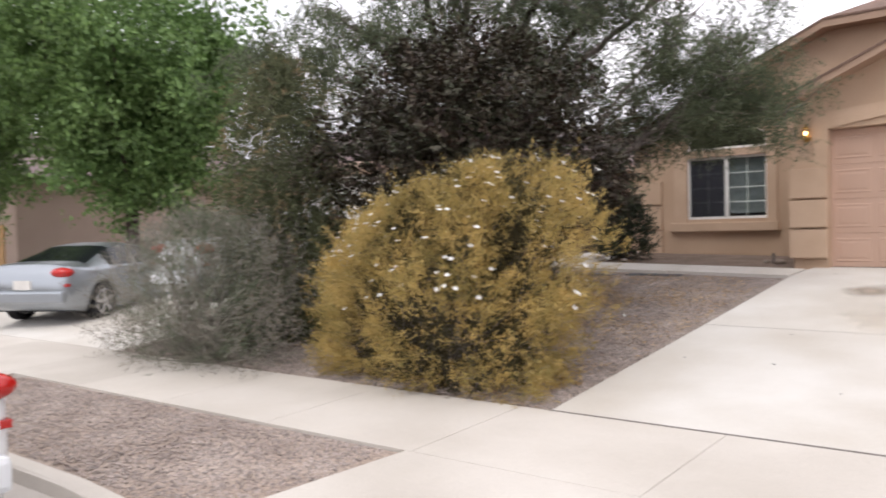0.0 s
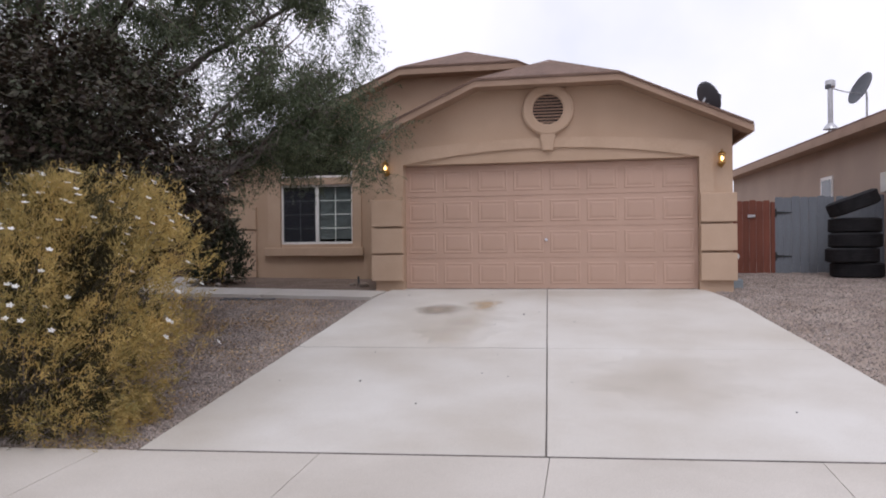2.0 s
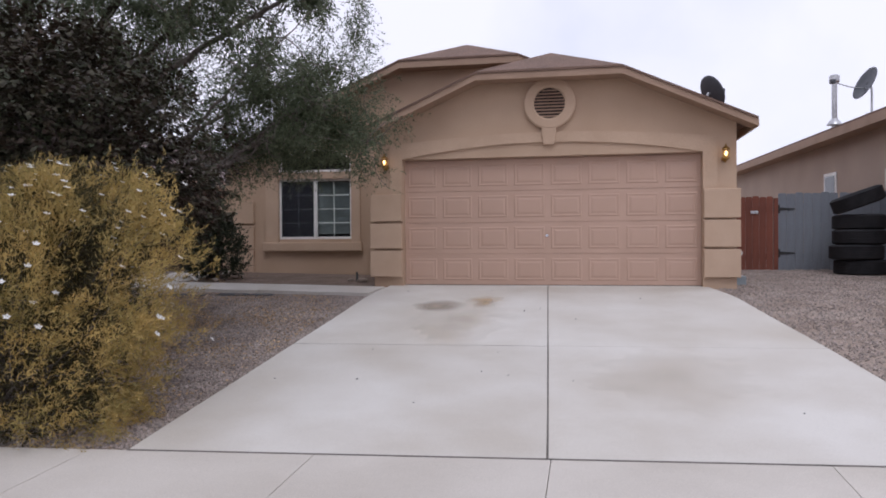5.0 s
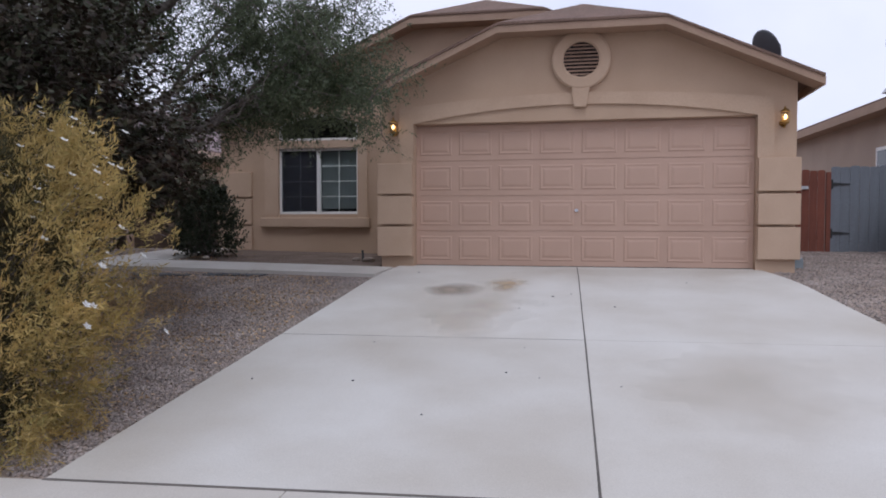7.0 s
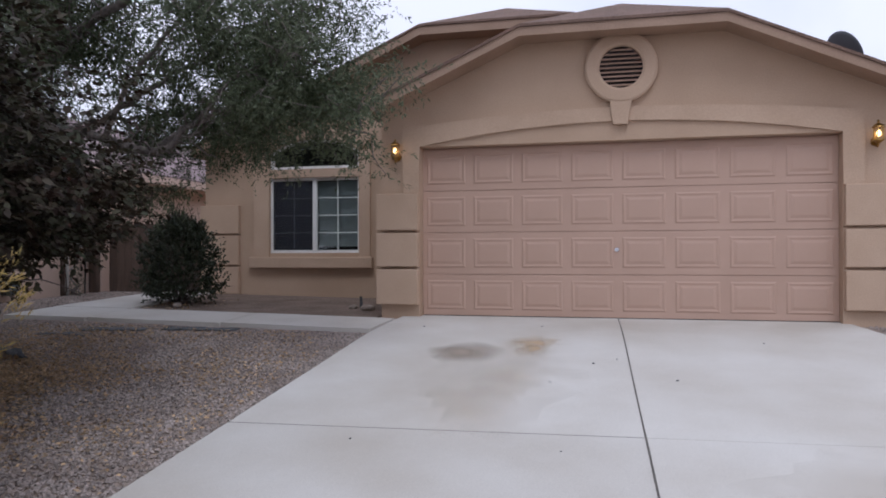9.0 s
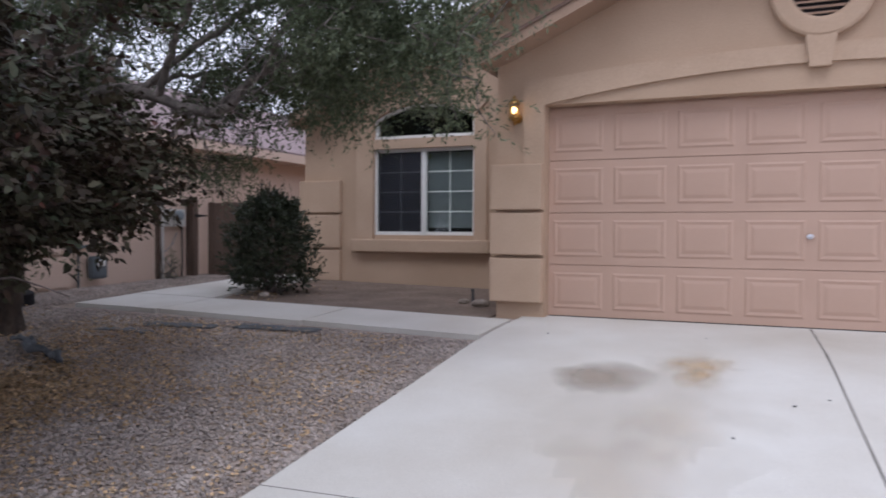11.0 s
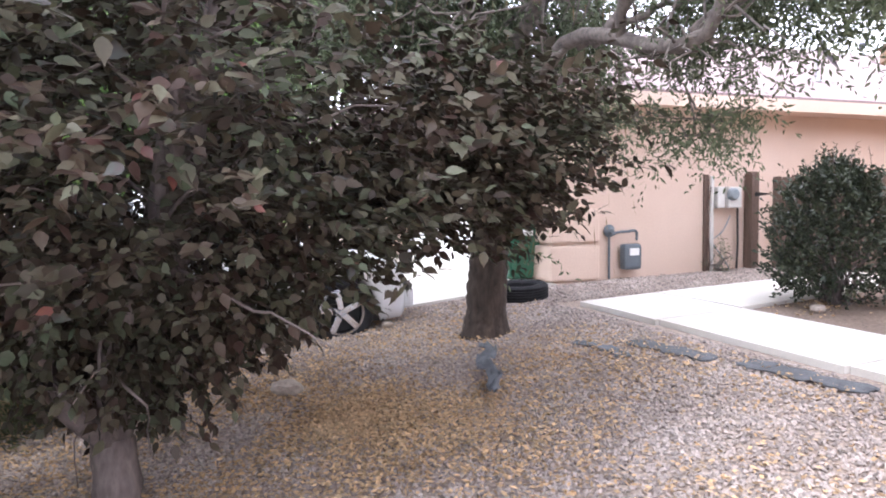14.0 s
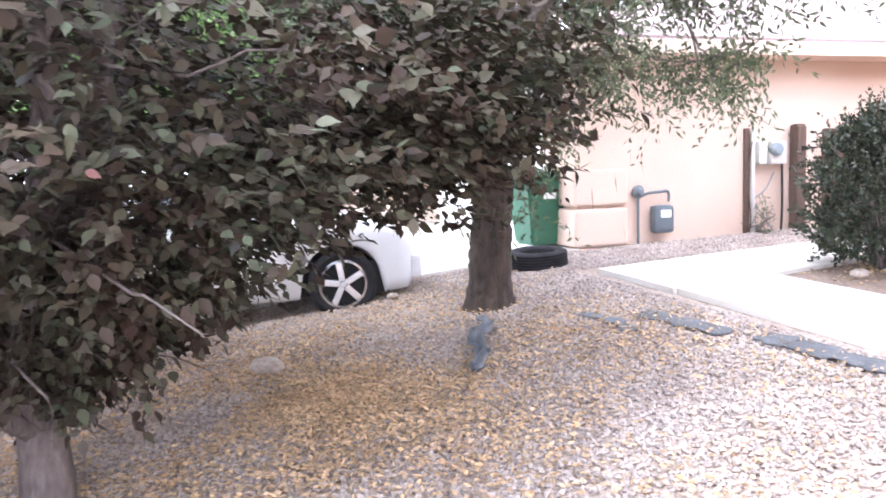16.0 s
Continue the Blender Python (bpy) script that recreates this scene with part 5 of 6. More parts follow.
def willow_tree():
    """Tall grey-green tree with a stout trunk, open crown and one long low limb."""
    rng = np.random.default_rng(33)
    o = thing("shade_tree", "tall open tree with fine grey-green leaves", "tree")
    bx, by = -7.18, -2.42
    bz = on_land(bx, by) - 0.08
    base = smooth_path([(bx, by, bz), (bx + 0.02, by, bz + 0.35), (bx + 0.05, by + 0.02, bz + 0.8), (bx + 0.12, by + 0.03, 0.95)], 36)
    tubes("trunk", [(base, np.interp(np.linspace(0, 1, len(base)), (0, 0.08, 0.25, 1), (0.27, 0.21, 0.175, 0.15)))], BARK, o, seg=30, rough=0.045)
    top = base[-1]
    spec = [[top, (-6.5, -2.42, 1.65), (-5.85, -2.4, 2.1), (-5.2, -2.4, 2.02), (-4.8, -2.4, 1.86), (-4.42, -2.4, 1.88), (-4.22, -2.42, 2.08), (-3.85, -2.45, 2.18), (-3.45, -2.5, 2.4), (-2.7, -2.75, 2.52)],
            [top, (-6.9, -2.3, 2.0), (-6.4, -2.0, 3.2), (-5.6, -1.6, 4.3), (-5.0, -1.3, 5.2)],
            [top, (-7.2, -2.7, 2.0), (-7.5, -3.2, 3.4), (-7.3, -3.9, 4.8), (-7.0, -4.4, 5.9)],
            [top, (-7.6, -2.4, 1.9), (-8.6, -2.3, 3.0), (-9.6, -2.6, 4.2), (-10.4, -3.2, 5.0)],
            [top, (-6.9, -2.6, 2.1), (-6.2, -3.0, 3.5), (-5.2, -3.2, 4.5), (-4.2, -3.1, 5.1), (-3.2, -3.0, 5.5)],
            [top, (-7.3, -2.2, 2.3), (-7.6, -1.2, 3.6), (-8.0, -0.4, 4.8)],
            [top, (-7.4, -2.9, 1.9), (-8.2, -3.8, 2.8), (-9.2, -4.6, 3.5), (-10.0, -5.2, 3.7)],
            [top, (-7.0, -2.9, 2.2), (-6.6, -3.7, 3.3), (-5.9, -4.4, 4.3), (-5.3, -4.8, 4.9)],
            [top, (-6.7, -2.4, 2.1), (-5.8, -2.2, 3.1), (-4.9, -2.1, 3.7), (-3.8, -2.0, 4.3), (-3.2, -2.0, 4.7)],
            [(-5.2, -2.4, 1.99), (-4.7, -2.7, 2.45), (-4.0, -3.0, 2.9), (-3.2, -3.1, 3.5)],
            [(-4.55, -2.4, 1.9), (-4.2, -2.0, 2.3), (-3.7, -1.7, 2.35), (-3.2, -1.6, 2.3)],
            [(-3.4, -2.5, 2.36), (-3.0, -2.5, 2.3), (-2.6, -2.6, 2.15), (-2.25, -2.75, 2.05)],
            [(-5.85, -2.4, 2.07), (-5.6, -2.9, 1.85), (-5.4, -3.2, 1.9), (-5.15, -3.5, 2.1)],
            [(-2.9, -2.6, 2.5), (-2.58, -2.6, 2.75), (-2.45, -2.6, 3.4), (-2.38, -2.6, 4.1)],
            [(-5.5, -2.4, 2.03), (-4.7, -2.2, 2.6), (-3.8, -2.1, 3.0), (-3.0, -2.3, 3.2)],
            [(-4.1, -2.42, 2.1), (-3.6, -2.8, 2.35), (-3.1, -3.0, 2.5), (-2.7, -3.1, 2.6)],
            [(-5.7, -2.4, 2.05), (-5.4, -1.9, 2.3), (-4.9, -1.5, 2.4), (-4.4, -1.3, 2.35)],
            [(-5.2, -2.4, 1.99), (-5.1, -2.15, 1.85), (-5.0, -2.0, 1.6), (-4.95, -1.95, 1.35)]]
    thick = [(0.066, 0.014), (0.1, 0.025), (0.1, 0.025), (0.1, 0.025), (0.09, 0.025), (0.08, 0.02), (0.08, 0.02), (0.08, 0.02), (0.08, 0.02), (0.035, 0.01), (0.03, 0.008), (0.022, 0.006), (0.025, 0.007), (0.012, 0.003), (0.035, 0.008), (0.025, 0.006), (0.03, 0.007), (0.014, 0.004)]
    paths = []
    for s, (r0, r1) in zip(spec, thick):
        p = smooth_path(s, 30)
        p[1:-1] += rng.normal(size=(len(p) - 2, 3)) * 0.012
        paths.append(p)
        tubes("limb", [(p, np.linspace(r0, r1, len(p)))], BARK_PALE if r0 < 0.09 else BARK, o, seg=9)
    twigs, tips = [], []
    # the long low limb and its side shoots carry hanging sprays
    low_c = []
    for p, cnt in ((paths[0], 46), (paths[9], 26), (paths[10], 22), (paths[11], 24), (paths[12], 9), (paths[14], 44), (paths[15], 26), (paths[16], 34), (paths[17], 8)):
        for _ in range(cnt):
            s = p[rng.integers(int(len(p) * 0.42), len(p))]
            d = unit(rng.normal(size=3) * (1.0, 0.8, 0.55) + (0.05, 0, 0.12))
            q = grow(rng, s, s + d * rng.uniform(0.3, 0.8), 0.07, 8)
            twigs.append((q, np.linspace(0.010, 0.003, len(q))))
            low_c += [q[i] for i in (3, 4, 5, 6, 7) if i < len(q)] * 5
    # upper crown: clumps round the limbs, with gaps
    up_c = []
    for p in paths[1:9]:
        for _ in range(70):
            s = p[rng.integers(6, len(p))]
            d = unit(rng.normal(size=3) * (1, 1, 0.6) + (0, 0, -0.1))
            q = grow(rng, s, s + d * rng.uniform(0.4, 1.5), 0.12, 8)
            twigs.append((q, np.linspace(0.014, 0.003, len(q))))
            up_c += [q[i] for i in (3, 4, 5, 6, 7) if i < len(q)] * 8
    tagged(tubes("brushwood", twigs, BARK_PALE, o, seg=5), kind="stuff")
    low_c = np.array(low_c) + rng.normal(size=(len(low_c), 3)) * 0.06
    up_c = np.array(up_c) + rng.normal(size=(len(up_c), 3)) * 0.09
    # tufts with open sky between them
    wave = np.sin(4.3 * up_c[:, 0] + 2.1 * up_c[:, 2]) + np.sin(4.9 * up_c[:, 1] - 2.6 * up_c[:, 2] + 1.0) + np.sin(5.4 * up_c[:, 2] + 2.3 * up_c[:, 0] - 1.7 * up_c[:, 1])
    up_c = up_c[wave + rng.normal(size=len(up_c)) * 0.35 > -0.4]
    tip = np.array((-2.42, -2.6, 2.4)) + rng.normal(size=(220, 3)) * (0.17, 0.2, 0.2)
    # tall thin shoot above the limb's end
    rise = rng.uniform(0, 1, 300)
    shoot = np.column_stack([-2.5 + 0.12 * rise, np.full(300, -2.6), 2.5 + 1.6 * rise]) + rng.normal(size=(300, 3)) * np.column_stack([0.04 + 0.24 * (1 - rise), 0.04 + 0.14 * (1 - rise), np.full(300, 0.05)])
    under = np.column_stack([rng.uniform(-4.5, -2.7, 220), rng.uniform(-2.6, -1.8, 220), rng.uniform(1.9, 2.5, 220)])
    fringe = np.column_stack([rng.uniform(-4.2, -3.2, 130), rng.uniform(-2.4, -1.9, 130), rng.uniform(1.66, 2.0, 130)])
    low_c = np.vstack([low_c, tip, shoot, under, fringe])
    for nm, c, spread, per, droop in (("crown", up_c, 0.30, 13, 0.9), ("low_foliage", low_c, 0.24, 14, 0.55)):
        pos, al, no, ln, wd = spray_leaves(rng, c, spread, per, droop, (0.05, 0.09) if nm == "crown" else (0.03, 0.058), (0.016, 0.027) if nm == "crown" else (0.011, 0.018))
        limb_z = np.interp(pos[:, 0], paths[0][:, 0], paths[0][:, 2])
        bare = (pos[:, 0] > -6.4) & (pos[:, 0] < -3.6) & (pos[:, 1] < -2.3) & (pos[:, 2] < limb_z + 0.3) & (rng.uniform(size=len(pos)) < 0.95)
        bare |= (pos[:, 0] > -6.6) & (pos[:, 2] < 4.0) & (nm == "crown") & (rng.uniform(size=len(pos)) < 0.38)
        pos, al, no, ln, wd = pos[~bare], al[~bare], no[~bare], ln[~bare], wd[~bare]
        tagged(scatter(nm, LEAF_THIN, pos, al, no, ln, wd, GREYGREEN, o), "fine grey-green hanging leaves", kind="stuff")
    c = up_c[rng.choice(len(up_c), 500)]
    pos, al, no, ln, wd = spray_leaves(rng, c, 0.5, 5, 2.5, (0.10, 0.18), (0.006, 0.009))
    tagged(scatter("dry_growth", LEAF_THIN, pos, unit(al + (0, 0, -2)), no, ln, wd, PODS, o), "dry brown hanging pods", kind="stuff")
    return o


def shrub(name, label, centre, radii, count, per, spread, mats, length, width, seed, shape=LEAF_THIN, out=0.8, up=0.5, stems=60, stem_mat=None, lean=0.0, fill=0.5, bottom=0.0, droop=0.0, plume=0.01, stray=0.75, gaps=0.0):
    """A shrub of many stems that carry short sprigs; lobes make its outline uneven."""
    rng = np.random.default_rng(seed)
    o = thing(name, label, "shrub")
    cx, cy = centre
    cz = on_land(cx, cy) - 0.05
    rx, ry, h = radii
    a, t = rng.uniform(0, 2 * np.pi, count), rng.uniform(0, 1, count)
    zz = rng.uniform(bottom, 1, count)
    prof = np.interp(zz, (0, 0.12, 0.45, 0.75, 0.92, 1.0), (0.74, 0.9, 1.0, 0.86, 0.58, 0.12))
    lump = 1 + 0.1 * np.sin(3 * a + 5 * zz + seed) + 0.1 * np.sin(7 * a - 6 * zz) + 0.08 * np.sin(12 * a + 11 * zz)
    r = t ** fill * prof * lump
    c = np.column_stack([cx + rx * r * np.cos(a), cy + ry * r * np.sin(a), cz + h * zz * (0.93 + 0.07 * lump) * (1 + lean * r * np.cos(a))])
    if gaps:
        # hollows between the branches, more of them low down
        g = np.sin(6.1 * c[:, 0] + 2.2 * c[:, 2]) + np.sin(7.3 * c[:, 1] - 3.1 * c[:, 2] + 1.0) + np.sin(8.2 * c[:, 2] + 2.7 * c[:, 0])
        hollow = (g > np.interp(zz, (0, 0.35, 0.7, 1), (-0.7, 0.0, 1.0, 1.7))) & (t > 0.3) & (rng.uniform(size=count) < gaps)
        c, t, zz = c[~hollow], t[~hollow], zz[~hollow]
        count = len(c)
    root = np.array((cx, cy, cz))
    st = []
    for i in rng.choice(count, min(stems, count), replace=False):
        b = root + np.array((rng.normal() * rx * 0.12, rng.normal() * ry * 0.12, 0))
        q = grow(rng, b, c[i], 0.06, 8)
        st.append((q, np.linspace(0.011, 0.003, len(q))))
    tagged(tubes("brushwood", st, stem_mat or BARK_PALE, o, seg=5), kind="stuff")
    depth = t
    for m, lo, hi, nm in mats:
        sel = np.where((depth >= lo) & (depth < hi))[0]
        n = len(sel)
        if not n:
            continue
        outd = unit(c[sel] - root - (0, 0, 0.3 * h))
        d = unit(outd * out + rng.normal(size=(n, 3)) * 0.6 + (0, 0, up))
        L = rng.uniform(0.5, 1.0, n) * spread * np.where(rng.uniform(size=n) < 0.12, 1.9, 1.0)
        tt = np.tile(np.linspace(0.1, 1, per), n)
        pos = np.repeat(c[sel], per, 0) + np.repeat(d, per, 0) * (tt * np.repeat(L, per))[:, None] + rng.normal(size=(n * per, 3)) * (plume * (1.15 - tt))[:, None]
        pos[:, 2] -= droop * tt ** 2
        pos[:, 2] = np.maximum(pos[:, 2], land(pos[:, 0], pos[:, 1]) + 0.0)
        al = unit(np.repeat(d, per, 0) + rng.normal(size=pos.shape) * stray + (0, 0, -droop))
        no = unit(rng.normal(size=pos.shape) + (0, 0, 0.4))
        tagged(scatter(nm, shape, pos, al, no, rng.uniform(*length, n * per), rng.uniform(*width, n * per), m, o), kind="stuff")
    return o, c, root, rng


plum_tree()
willow_tree()

# core sprigs take the colour with the bush's inner shade painted in
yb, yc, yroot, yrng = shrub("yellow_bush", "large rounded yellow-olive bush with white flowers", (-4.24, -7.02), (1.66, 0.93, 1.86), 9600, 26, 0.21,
                            [(OLIVE_SHADED, 0.0, 0.42, "inner_foliage"), (YELLOW, 0.42, 1.01, "foliage")], (0.034, 0.075), (0.0055, 0.0095), 41, up=0.7, out=1.0, stems=150, fill=0.36, lean=0.3, plume=0.04, stray=0.6, gaps=0.85)
rim = np.where((np.linalg.norm((yc - yroot) / (1.7, 0.93, 1.9), axis=1) > 0.9) & (yc[:, 2] > yroot[2] + 0.6))[0]
for i in yrng.choice(rim, min(295, len(rim)), replace=False):
    p = yc[i] + unit(yc[i] - yroot) * 0.19
    bm = bmesh.new()
    n = Vector(unit(yc[i] - yroot - np.array((0, 0, -0.6)))).to_track_quat("Z", "Y").to_matrix().to_4x4()
    for k in range(5):
        a0 = k * 2 * math.pi / 5
        q = [(0, 0, 0), (0.02 * math.cos(a0 - 0.55), 0.02 * math.sin(a0 - 0.55), 0.006), (0.031 * math.cos(a0), 0.031 * math.sin(a0), 0.01), (0.02 * math.cos(a0 + 0.55), 0.02 * math.sin(a0 + 0.55), 0.006)]
        bm.faces.new([bm.verts.new(v) for v in q])
    bm.transform(Matrix.Translation(p) @ n)
    part("flower", bm, PETAL, yb)

shrub("sage_bush", "wispy grey sage bush with dry twigs", (-7.55, -7.75), (1.75, 0.95, 1.62), 2600, 12, 0.34,
      [(SAGE, 0.0, 0.6, "foliage"), (GREYTWIG, 0.42, 1.01, "dry_tangle")], (0.05, 0.10), (0.005, 0.010), 52, up=0.6, stems=160, stem_mat=GREYTWIG, fill=0.6)
shrub("weeping_shrub", "dark drooping green shrub with hanging sprays", (-7.5, -6.5), (0.95, 0.75, 3.7), 4600, 14, 0.36,
      [(OLIVEGREEN, 0.0, 0.92, "foliage"), (PODS, 0.92, 1.01, "dry_growth")], (0.05, 0.09), (0.011, 0.018), 63, up=-0.3, out=0.4, stems=50, fill=0.5, droop=0.25)
bush, bush_c, bush_root, bush_rng = shrub("evergreen_bush", "rounded dark green broad-leaved bush by the path", (-6.27, 0.65), (0.53, 0.53, 1.2), 1300, 11, 0.19,
      [(DARKGREEN, 0.0, 1.01, "foliage")], (0.03, 0.055), (0.02, 0.034), 74, LEAF_HEX, up=0.6, stems=40, stem_mat=BARK_PLUM, fill=0.4, bottom=0.1)
# young shoots that stand above the bush
crest = bush_c[bush_c[:, 2] > bush_root[2] + 0.95]
tips = []
for b0 in crest[bush_rng.choice(len(crest), 22)]:
    q = grow(bush_rng, b0, b0 + np.array((bush_rng.normal() * 0.06, bush_rng.normal() * 0.06, bush_rng.uniform(0.14, 0.36))), 0.015, 9)
    tubes("shoot", [(q, np.linspace(0.005, 0.002, len(q)))], BARK_PLUM, bush, seg=5)
    tips += list(q[2:])
tips = np.array(tips)
m = len(tips)
tagged(scatter("young_foliage", LEAF_HEX, tips, unit(bush_rng.normal(size=(m, 3)) + (0, 0, 0.5)), rand_dirs(bush_rng, m, 0.6), bush_rng.uniform(0.03, 0.05, m), bush_rng.uniform(0.02, 0.03, m), REDGREEN, bush), "reddish young leaves", kind="stuff")


def street_tree(place, h, rx, seed, label):
    rng = np.random.default_rng(seed)
    o = thing("street_tree", label, "tree")
    x, y = place
    z = on_land(x, y) - 0.05
    p = smooth_path([(x, y, z), (x + 0.05, y, z + 0.9), (x - 0.05, y + 0.05, z + 1.9)], 10)
    tubes("trunk", [(p, np.linspace(0.19, 0.12, len(p)))], BARK, o, seg=12, rough=0.03)
    cl, tw = [], []
    for k in range(9):
        a = k * 2.4
        e = np.array((x + rx * 0.6 * math.cos(a), y + rx * 0.6 * math.sin(a), z + h * rng.uniform(0.5, 0.92)))
        q = grow(rng, p[-1], e, 0.25, 16)
        tubes("limb", [(q, np.linspace(0.07, 0.02, len(q)))], BARK, o, seg=7)
        for _ in range(60):
            s = q[rng.integers(3, len(q))]
            e2 = s + unit(rng.normal(size=3) * (1, 1, 0.7)) * rng.uniform(0.4, rx * 0.5)
            if e2[2] > z + 1.05:
                cl += [s + (e2 - s) * t for t in (0.5, 0.75, 1.0)]
    c = np.repeat(np.array(cl), 5, 0)
    c = c + rng.normal(size=c.shape) * 0.2
    pos = np.repeat(c, 9, 0) + rng.normal(size=(len(c) * 9, 3)) * 0.11
    al, no = rand_dirs(rng, len(pos), -0.5), rand_dirs(rng, len(pos), 0.8)
    tagged(scatter("crown", LEAF_HEX, pos, al, no, rng.uniform(0.08, 0.15, len(pos)), rng.uniform(0.06, 0.11, len(pos)), FRESHGREEN, o), kind="stuff")
    return o


street_tree((-16.0, -4.4), 8.6, 4.3, 91, "full fresh-green shade tree beyond the parked coupe")
street_tree((-21.5, -7.0), 8.5, 4.2, 92, "full fresh-green shade tree further along the street")

# small weed by the peach wall
shrub("weed", "small dry weed against the peach wall", (-9.02, 1.75), (0.16, 0.12, 0.42), 40, 6, 0.12, [(SAGE, 0.0, 1.01, "foliage")], (0.04, 0.08), (0.008, 0.014), 81, stems=12)


# ---- things lying about ----
def crumpled(name, label, category, pts, width, material, seed, lift=0.02, height=0.05):
    """A crumpled ribbon of cloth along points on the ground."""
    rng = np.random.default_rng(seed)
    p = smooth_path([(x, y, 0) for x, y in pts], 18)
    tang = unit(np.gradient(p, axis=0))
    side_v = np.column_stack([-tang[:, 1], tang[:, 0], np.zeros(len(p))])
    m = 6
    rows = []
    for i in range(len(p)):
        w = width * (0.8 + 0.12 * math.sin(i * 0.9 + seed) + rng.uniform(-0.12, 0.12)) * (0.6 if i in (0, len(p) - 1) else 1)
        for j in range(m):
            q = p[i] + side_v[i] * w * (j / (m - 1) - 0.5) + rng.normal(size=3) * 0.008
            q[2] = float(land(q[0], q[1])) - 0.02 + lift + height * abs(math.sin(j * 1.1 + i * 0.7 + seed)) * rng.uniform(0.4, 1)
            rows.append(q)
    f = [(i * m + j, i * m + j + 1, (i + 1) * m + j + 1, (i + 1) * m + j) for i in range(len(p) - 1) for j in range(m - 1)]
    ob = raw(name, np.array(rows), f, material, smooth=True)
    md = ob.modifiers.new("thickness", "SOLIDIFY")
    md.thickness = 0.006
    return tagged(ob, label, category)


crumpled("cloth_rag", "crumpled blue-grey rag on the gravel by the trunk", "rag", [(-6.62, -2.7), (-6.38, -2.74), (-6.15, -2.92), (-5.8, -2.98), (-5.5, -3.16)], 0.12, RAGGREY, 3, 0.03, 0.07)
crumpled("landscape_cloth", "black weed-barrier cloth showing through the gravel", "landscape cloth", [(-6.05, -1.72), (-5.7, -1.66), (-5.25, -1.6)], 0.2, FABRIC, 4, 0.004, 0.01)
crumpled("landscape_cloth", "black weed-barrier cloth showing through the gravel", "landscape cloth", [(-5.1, -1.5), (-4.7, -1.46), (-4.2, -1.42)], 0.2, FABRIC, 5, 0.004, 0.01)
crumpled("landscape_cloth", "thin grey weed-barrier cloth strip in the gravel", "landscape cloth", [(-6.35, -2.02), (-6.0, -1.95), (-5.7, -1.98)], 0.12, RAGGREY, 6, 0.002, 0.008)


def rock(name, label, x, y, s, material, seed, dz=0.0):
    bm = bmesh.new()
    bmesh.ops.create_icosphere(bm, subdivisions=2, radius=s)
    for v in bm.verts:
        v.co *= 1 + 0.25 * noise.noise(v.co * (2.2 / s) + Vector((seed, 0, 0)))
    bm.transform(Matrix.Translation((x, y, on_land(x, y) + s * 0.2 + dz)) @ Matrix.Rotation(seed, 4, "Z") @ Matrix.Diagonal((1.2, 0.9, 0.6, 1)))
    return tagged(part(name, bm, material), label, "rock")


rock("rock", "flat pale rock half buried in leaf litter", -6.6, -4.25, 0.11, ROCKMAT, 1)
rock("rock", "small pale stone beside the white car wheel", -8.2, -3.0, 0.05, ROCKMAT, 2)
rock("rock", "small pale stone in the soil bed", -3.35, 0.6, 0.09, ROCKMAT, 3)
rock("rock", "small pale stone in the soil bed", -3.62, 0.75, 0.06, ROCKMAT, 4)
rock("rock", "pale stone at the foot of the bush", -6.0, 0.15, 0.07, ROCKMAT, 5)
ornament = thing("garden_spigot", "small dark sprinkler pipe in the soil bed", "pipe", (-3.5, 0.72, 0.0))
part("pipe", tube_bm([(0, 0, -0.05), (0.01, 0, 0.1), (0, 0.01, 0.2)], 0.02), FABRIC, ornament)


def stones(name, label, x0, x1, s0, s1, per_m2, material, seed, skewed=True, size=(0.009, 0.021), where=None, zf=land, sink=-0.03):
    rng = np.random.default_rng(seed)
    n = int((x1 - x0) * (s1 - s0) * per_m2)
    x, s = rng.uniform(x0, x1, n), rng.uniform(s0, s1, n)
    y = s + SKEW * x * np.clip((-s - 1.0) / 6.2, 0, 1) if skewed else s
    if where is not None:
        ok = where(x, y, rng)
        x, y = x[ok], y[ok]
    r = rng.uniform(*size, len(x))
    pos = np.column_stack([x, y, np.asarray(zf(x, y)) + sink + r * 0.25])
    al = rand_dirs(rng, len(x)) * (1, 1, 0.35)
    no = rand_dirs(rng, len(x), 2.0)
    return tagged(scatter(name, STONE, pos, al, no, r, r * rng.uniform(0.7, 1.1, len(x)), material), label, "gravel", kind="stuff")


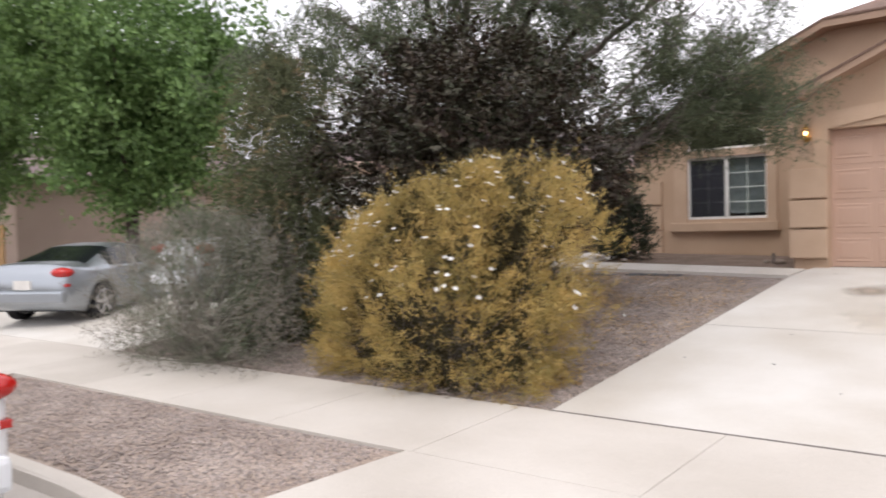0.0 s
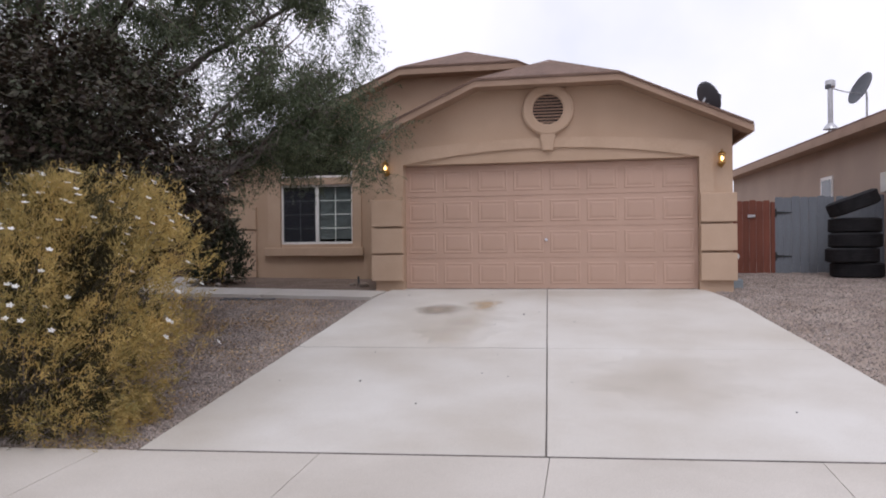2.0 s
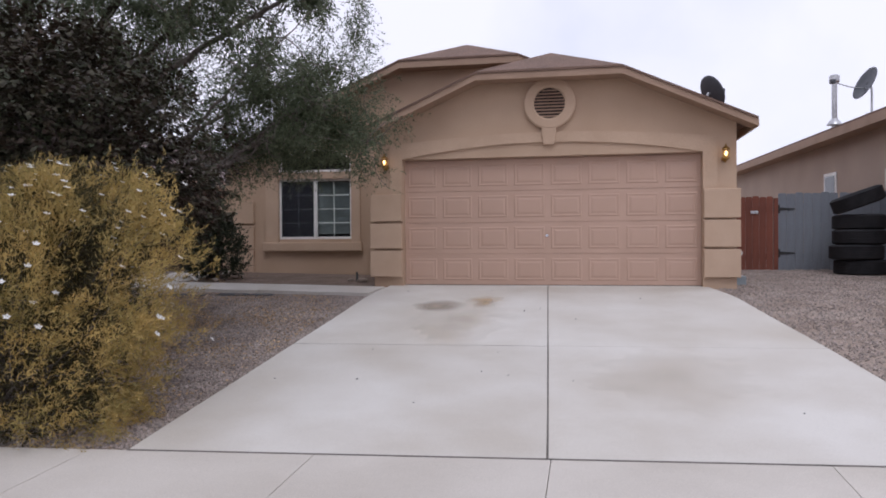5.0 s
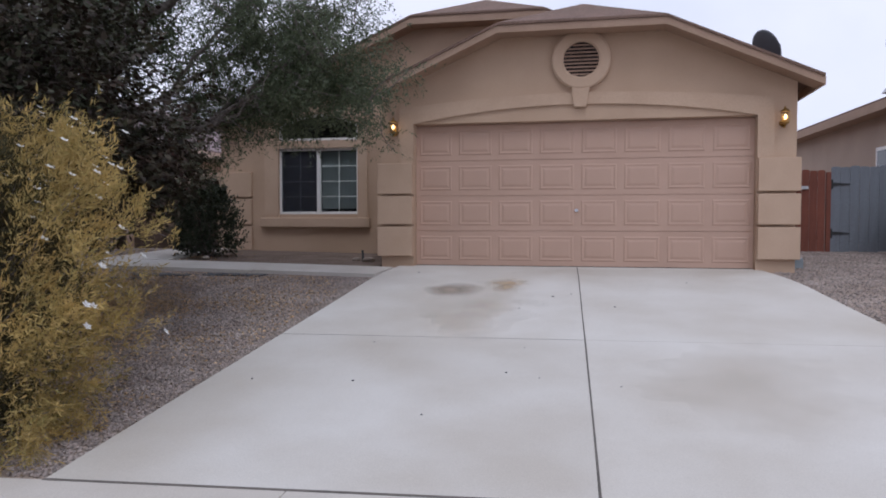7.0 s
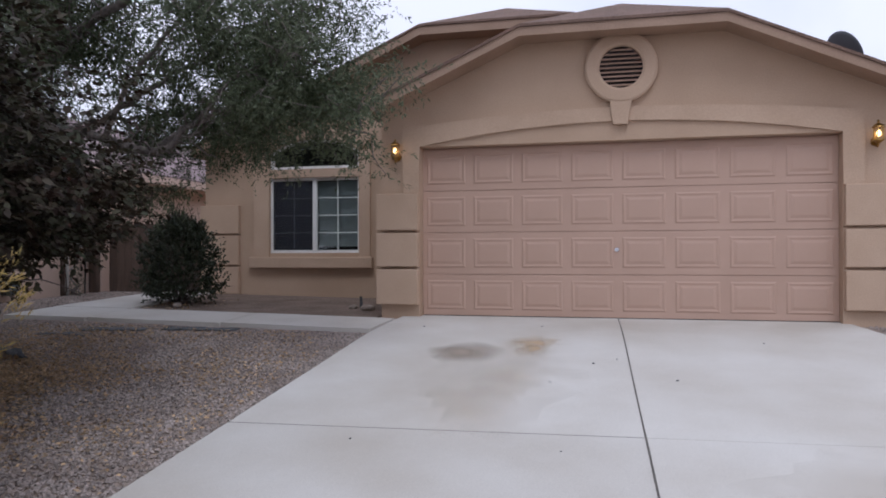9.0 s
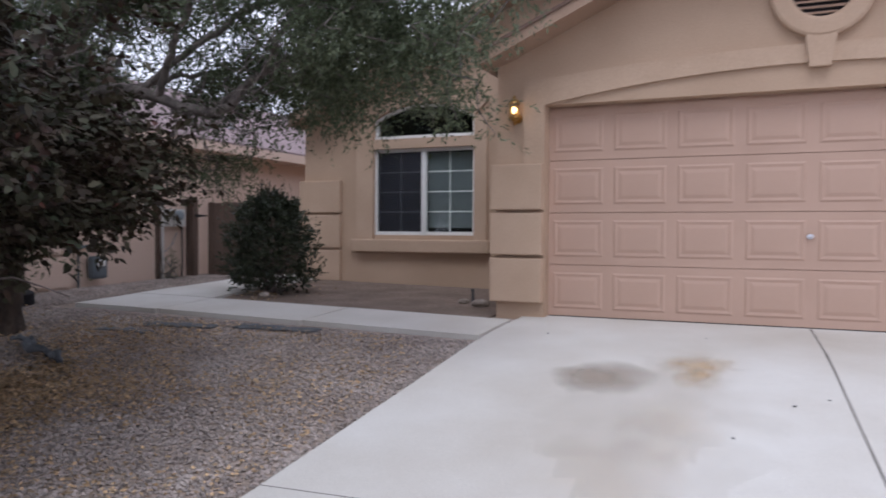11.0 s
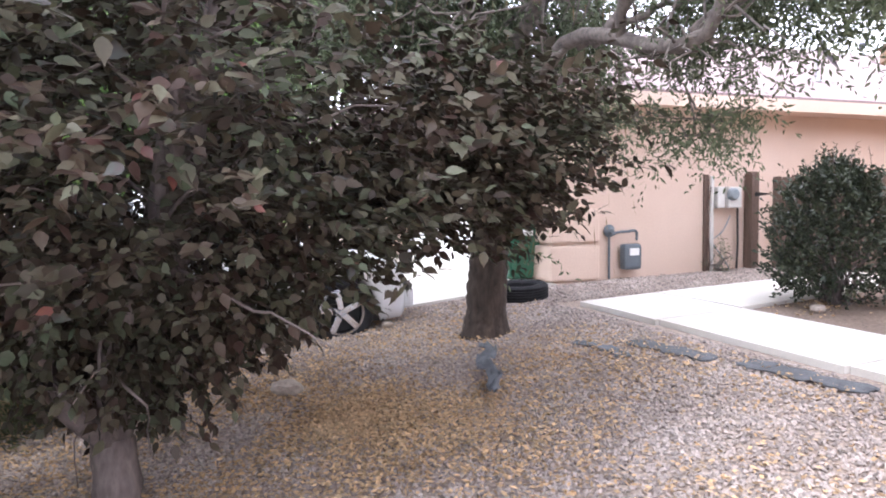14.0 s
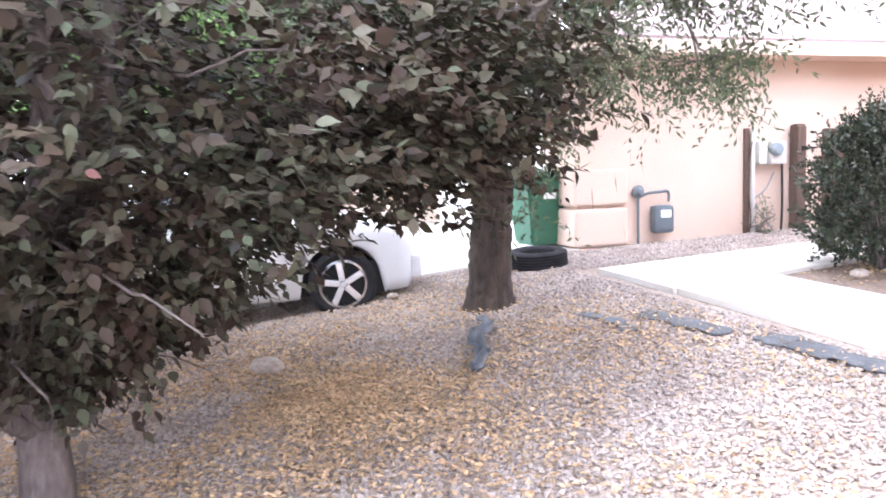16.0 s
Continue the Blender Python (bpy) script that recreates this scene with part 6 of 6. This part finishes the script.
stones("gravel", "loose mixed grey, mauve and tan gravel", -9.1, -2.69, -7.2, -1.27, 2100, GRAVEL, 1, where=lambda x, y, r: ~((x < -7.9) & (y > -0.9)))
stones("gravel", "loose mixed gravel beside the peach wall", -9.15, -7.92, -1.3, 2.7, 1100, GRAVEL, 2, False)
stones("gravel", "loose mixed gravel beside the driveway", 2.7, 8.5, -7.2, 4.3, 650, GRAVEL, 3, where=lambda x, y, r: x > 2.56 - 0.142 * np.minimum(y, 0.4) + np.where(y > 0, 0.32, 0))
stones("gravel", "loose pale gravel in the planting strip", -8.6, -3.15, -10.12, -8.66, 1300, GRAVEL, 4, where=None, zf=strip_land, sink=0.0)
stones("gravel", "scattered gravel over the soil bed", -6.4, -3.0, -0.2, 2.3, 500, GRAVEL, 5, False, (0.008, 0.018))


def litter(label, cx, cy, r, n, seed, bounds):
    rng = np.random.default_rng(seed)
    a, t = rng.uniform(0, 2 * np.pi, n), np.abs(rng.normal(size=n)) * 0.55
    x, y = cx + r * t * np.cos(a), cy + r * t * np.sin(a)
    drift = np.sin(2.6 * x + 1.1 * y) + np.sin(3.4 * y - 1.3 * x + 0.8) + 0.6 * np.sin(6.1 * x + 4.7 * y)
    ok = drift + rng.normal(size=n) * 1.1 > -0.5
    ok &= (x > bounds[0]) & (x < bounds[1]) & (y > bounds[2]) & (y < bounds[3])
    x, y = x[ok], y[ok]
    pos = np.column_stack([x, y, land(x, y) - 0.012 + rng.uniform(0, 0.012, len(x))])
    tagged(scatter("leaf_litter", LEAF_THIN, pos, rand_dirs(rng, len(x)) * (1, 1, 0.25), rand_dirs(rng, len(x), 1.4), rng.uniform(0.022, 0.05, len(x)), rng.uniform(0.010, 0.022, len(x)), LITTER), label, "leaf litter", kind="stuff")


litter("dry brown fallen leaves under the trees", -5.7, -4.0, 4.1, 52000, 1, (-9, -2.8, -7, -1.4))
litter("dry brown fallen leaves under the yellow bush", -3.9, -6.8, 1.9, 3500, 2, (-6.5, -2.72, -7.5, -5))
litter("dry brown fallen leaves around the dark green bush", -6.3, 0.6, 0.9, 900, 3, (-6.9, -5, -0.2, 2))
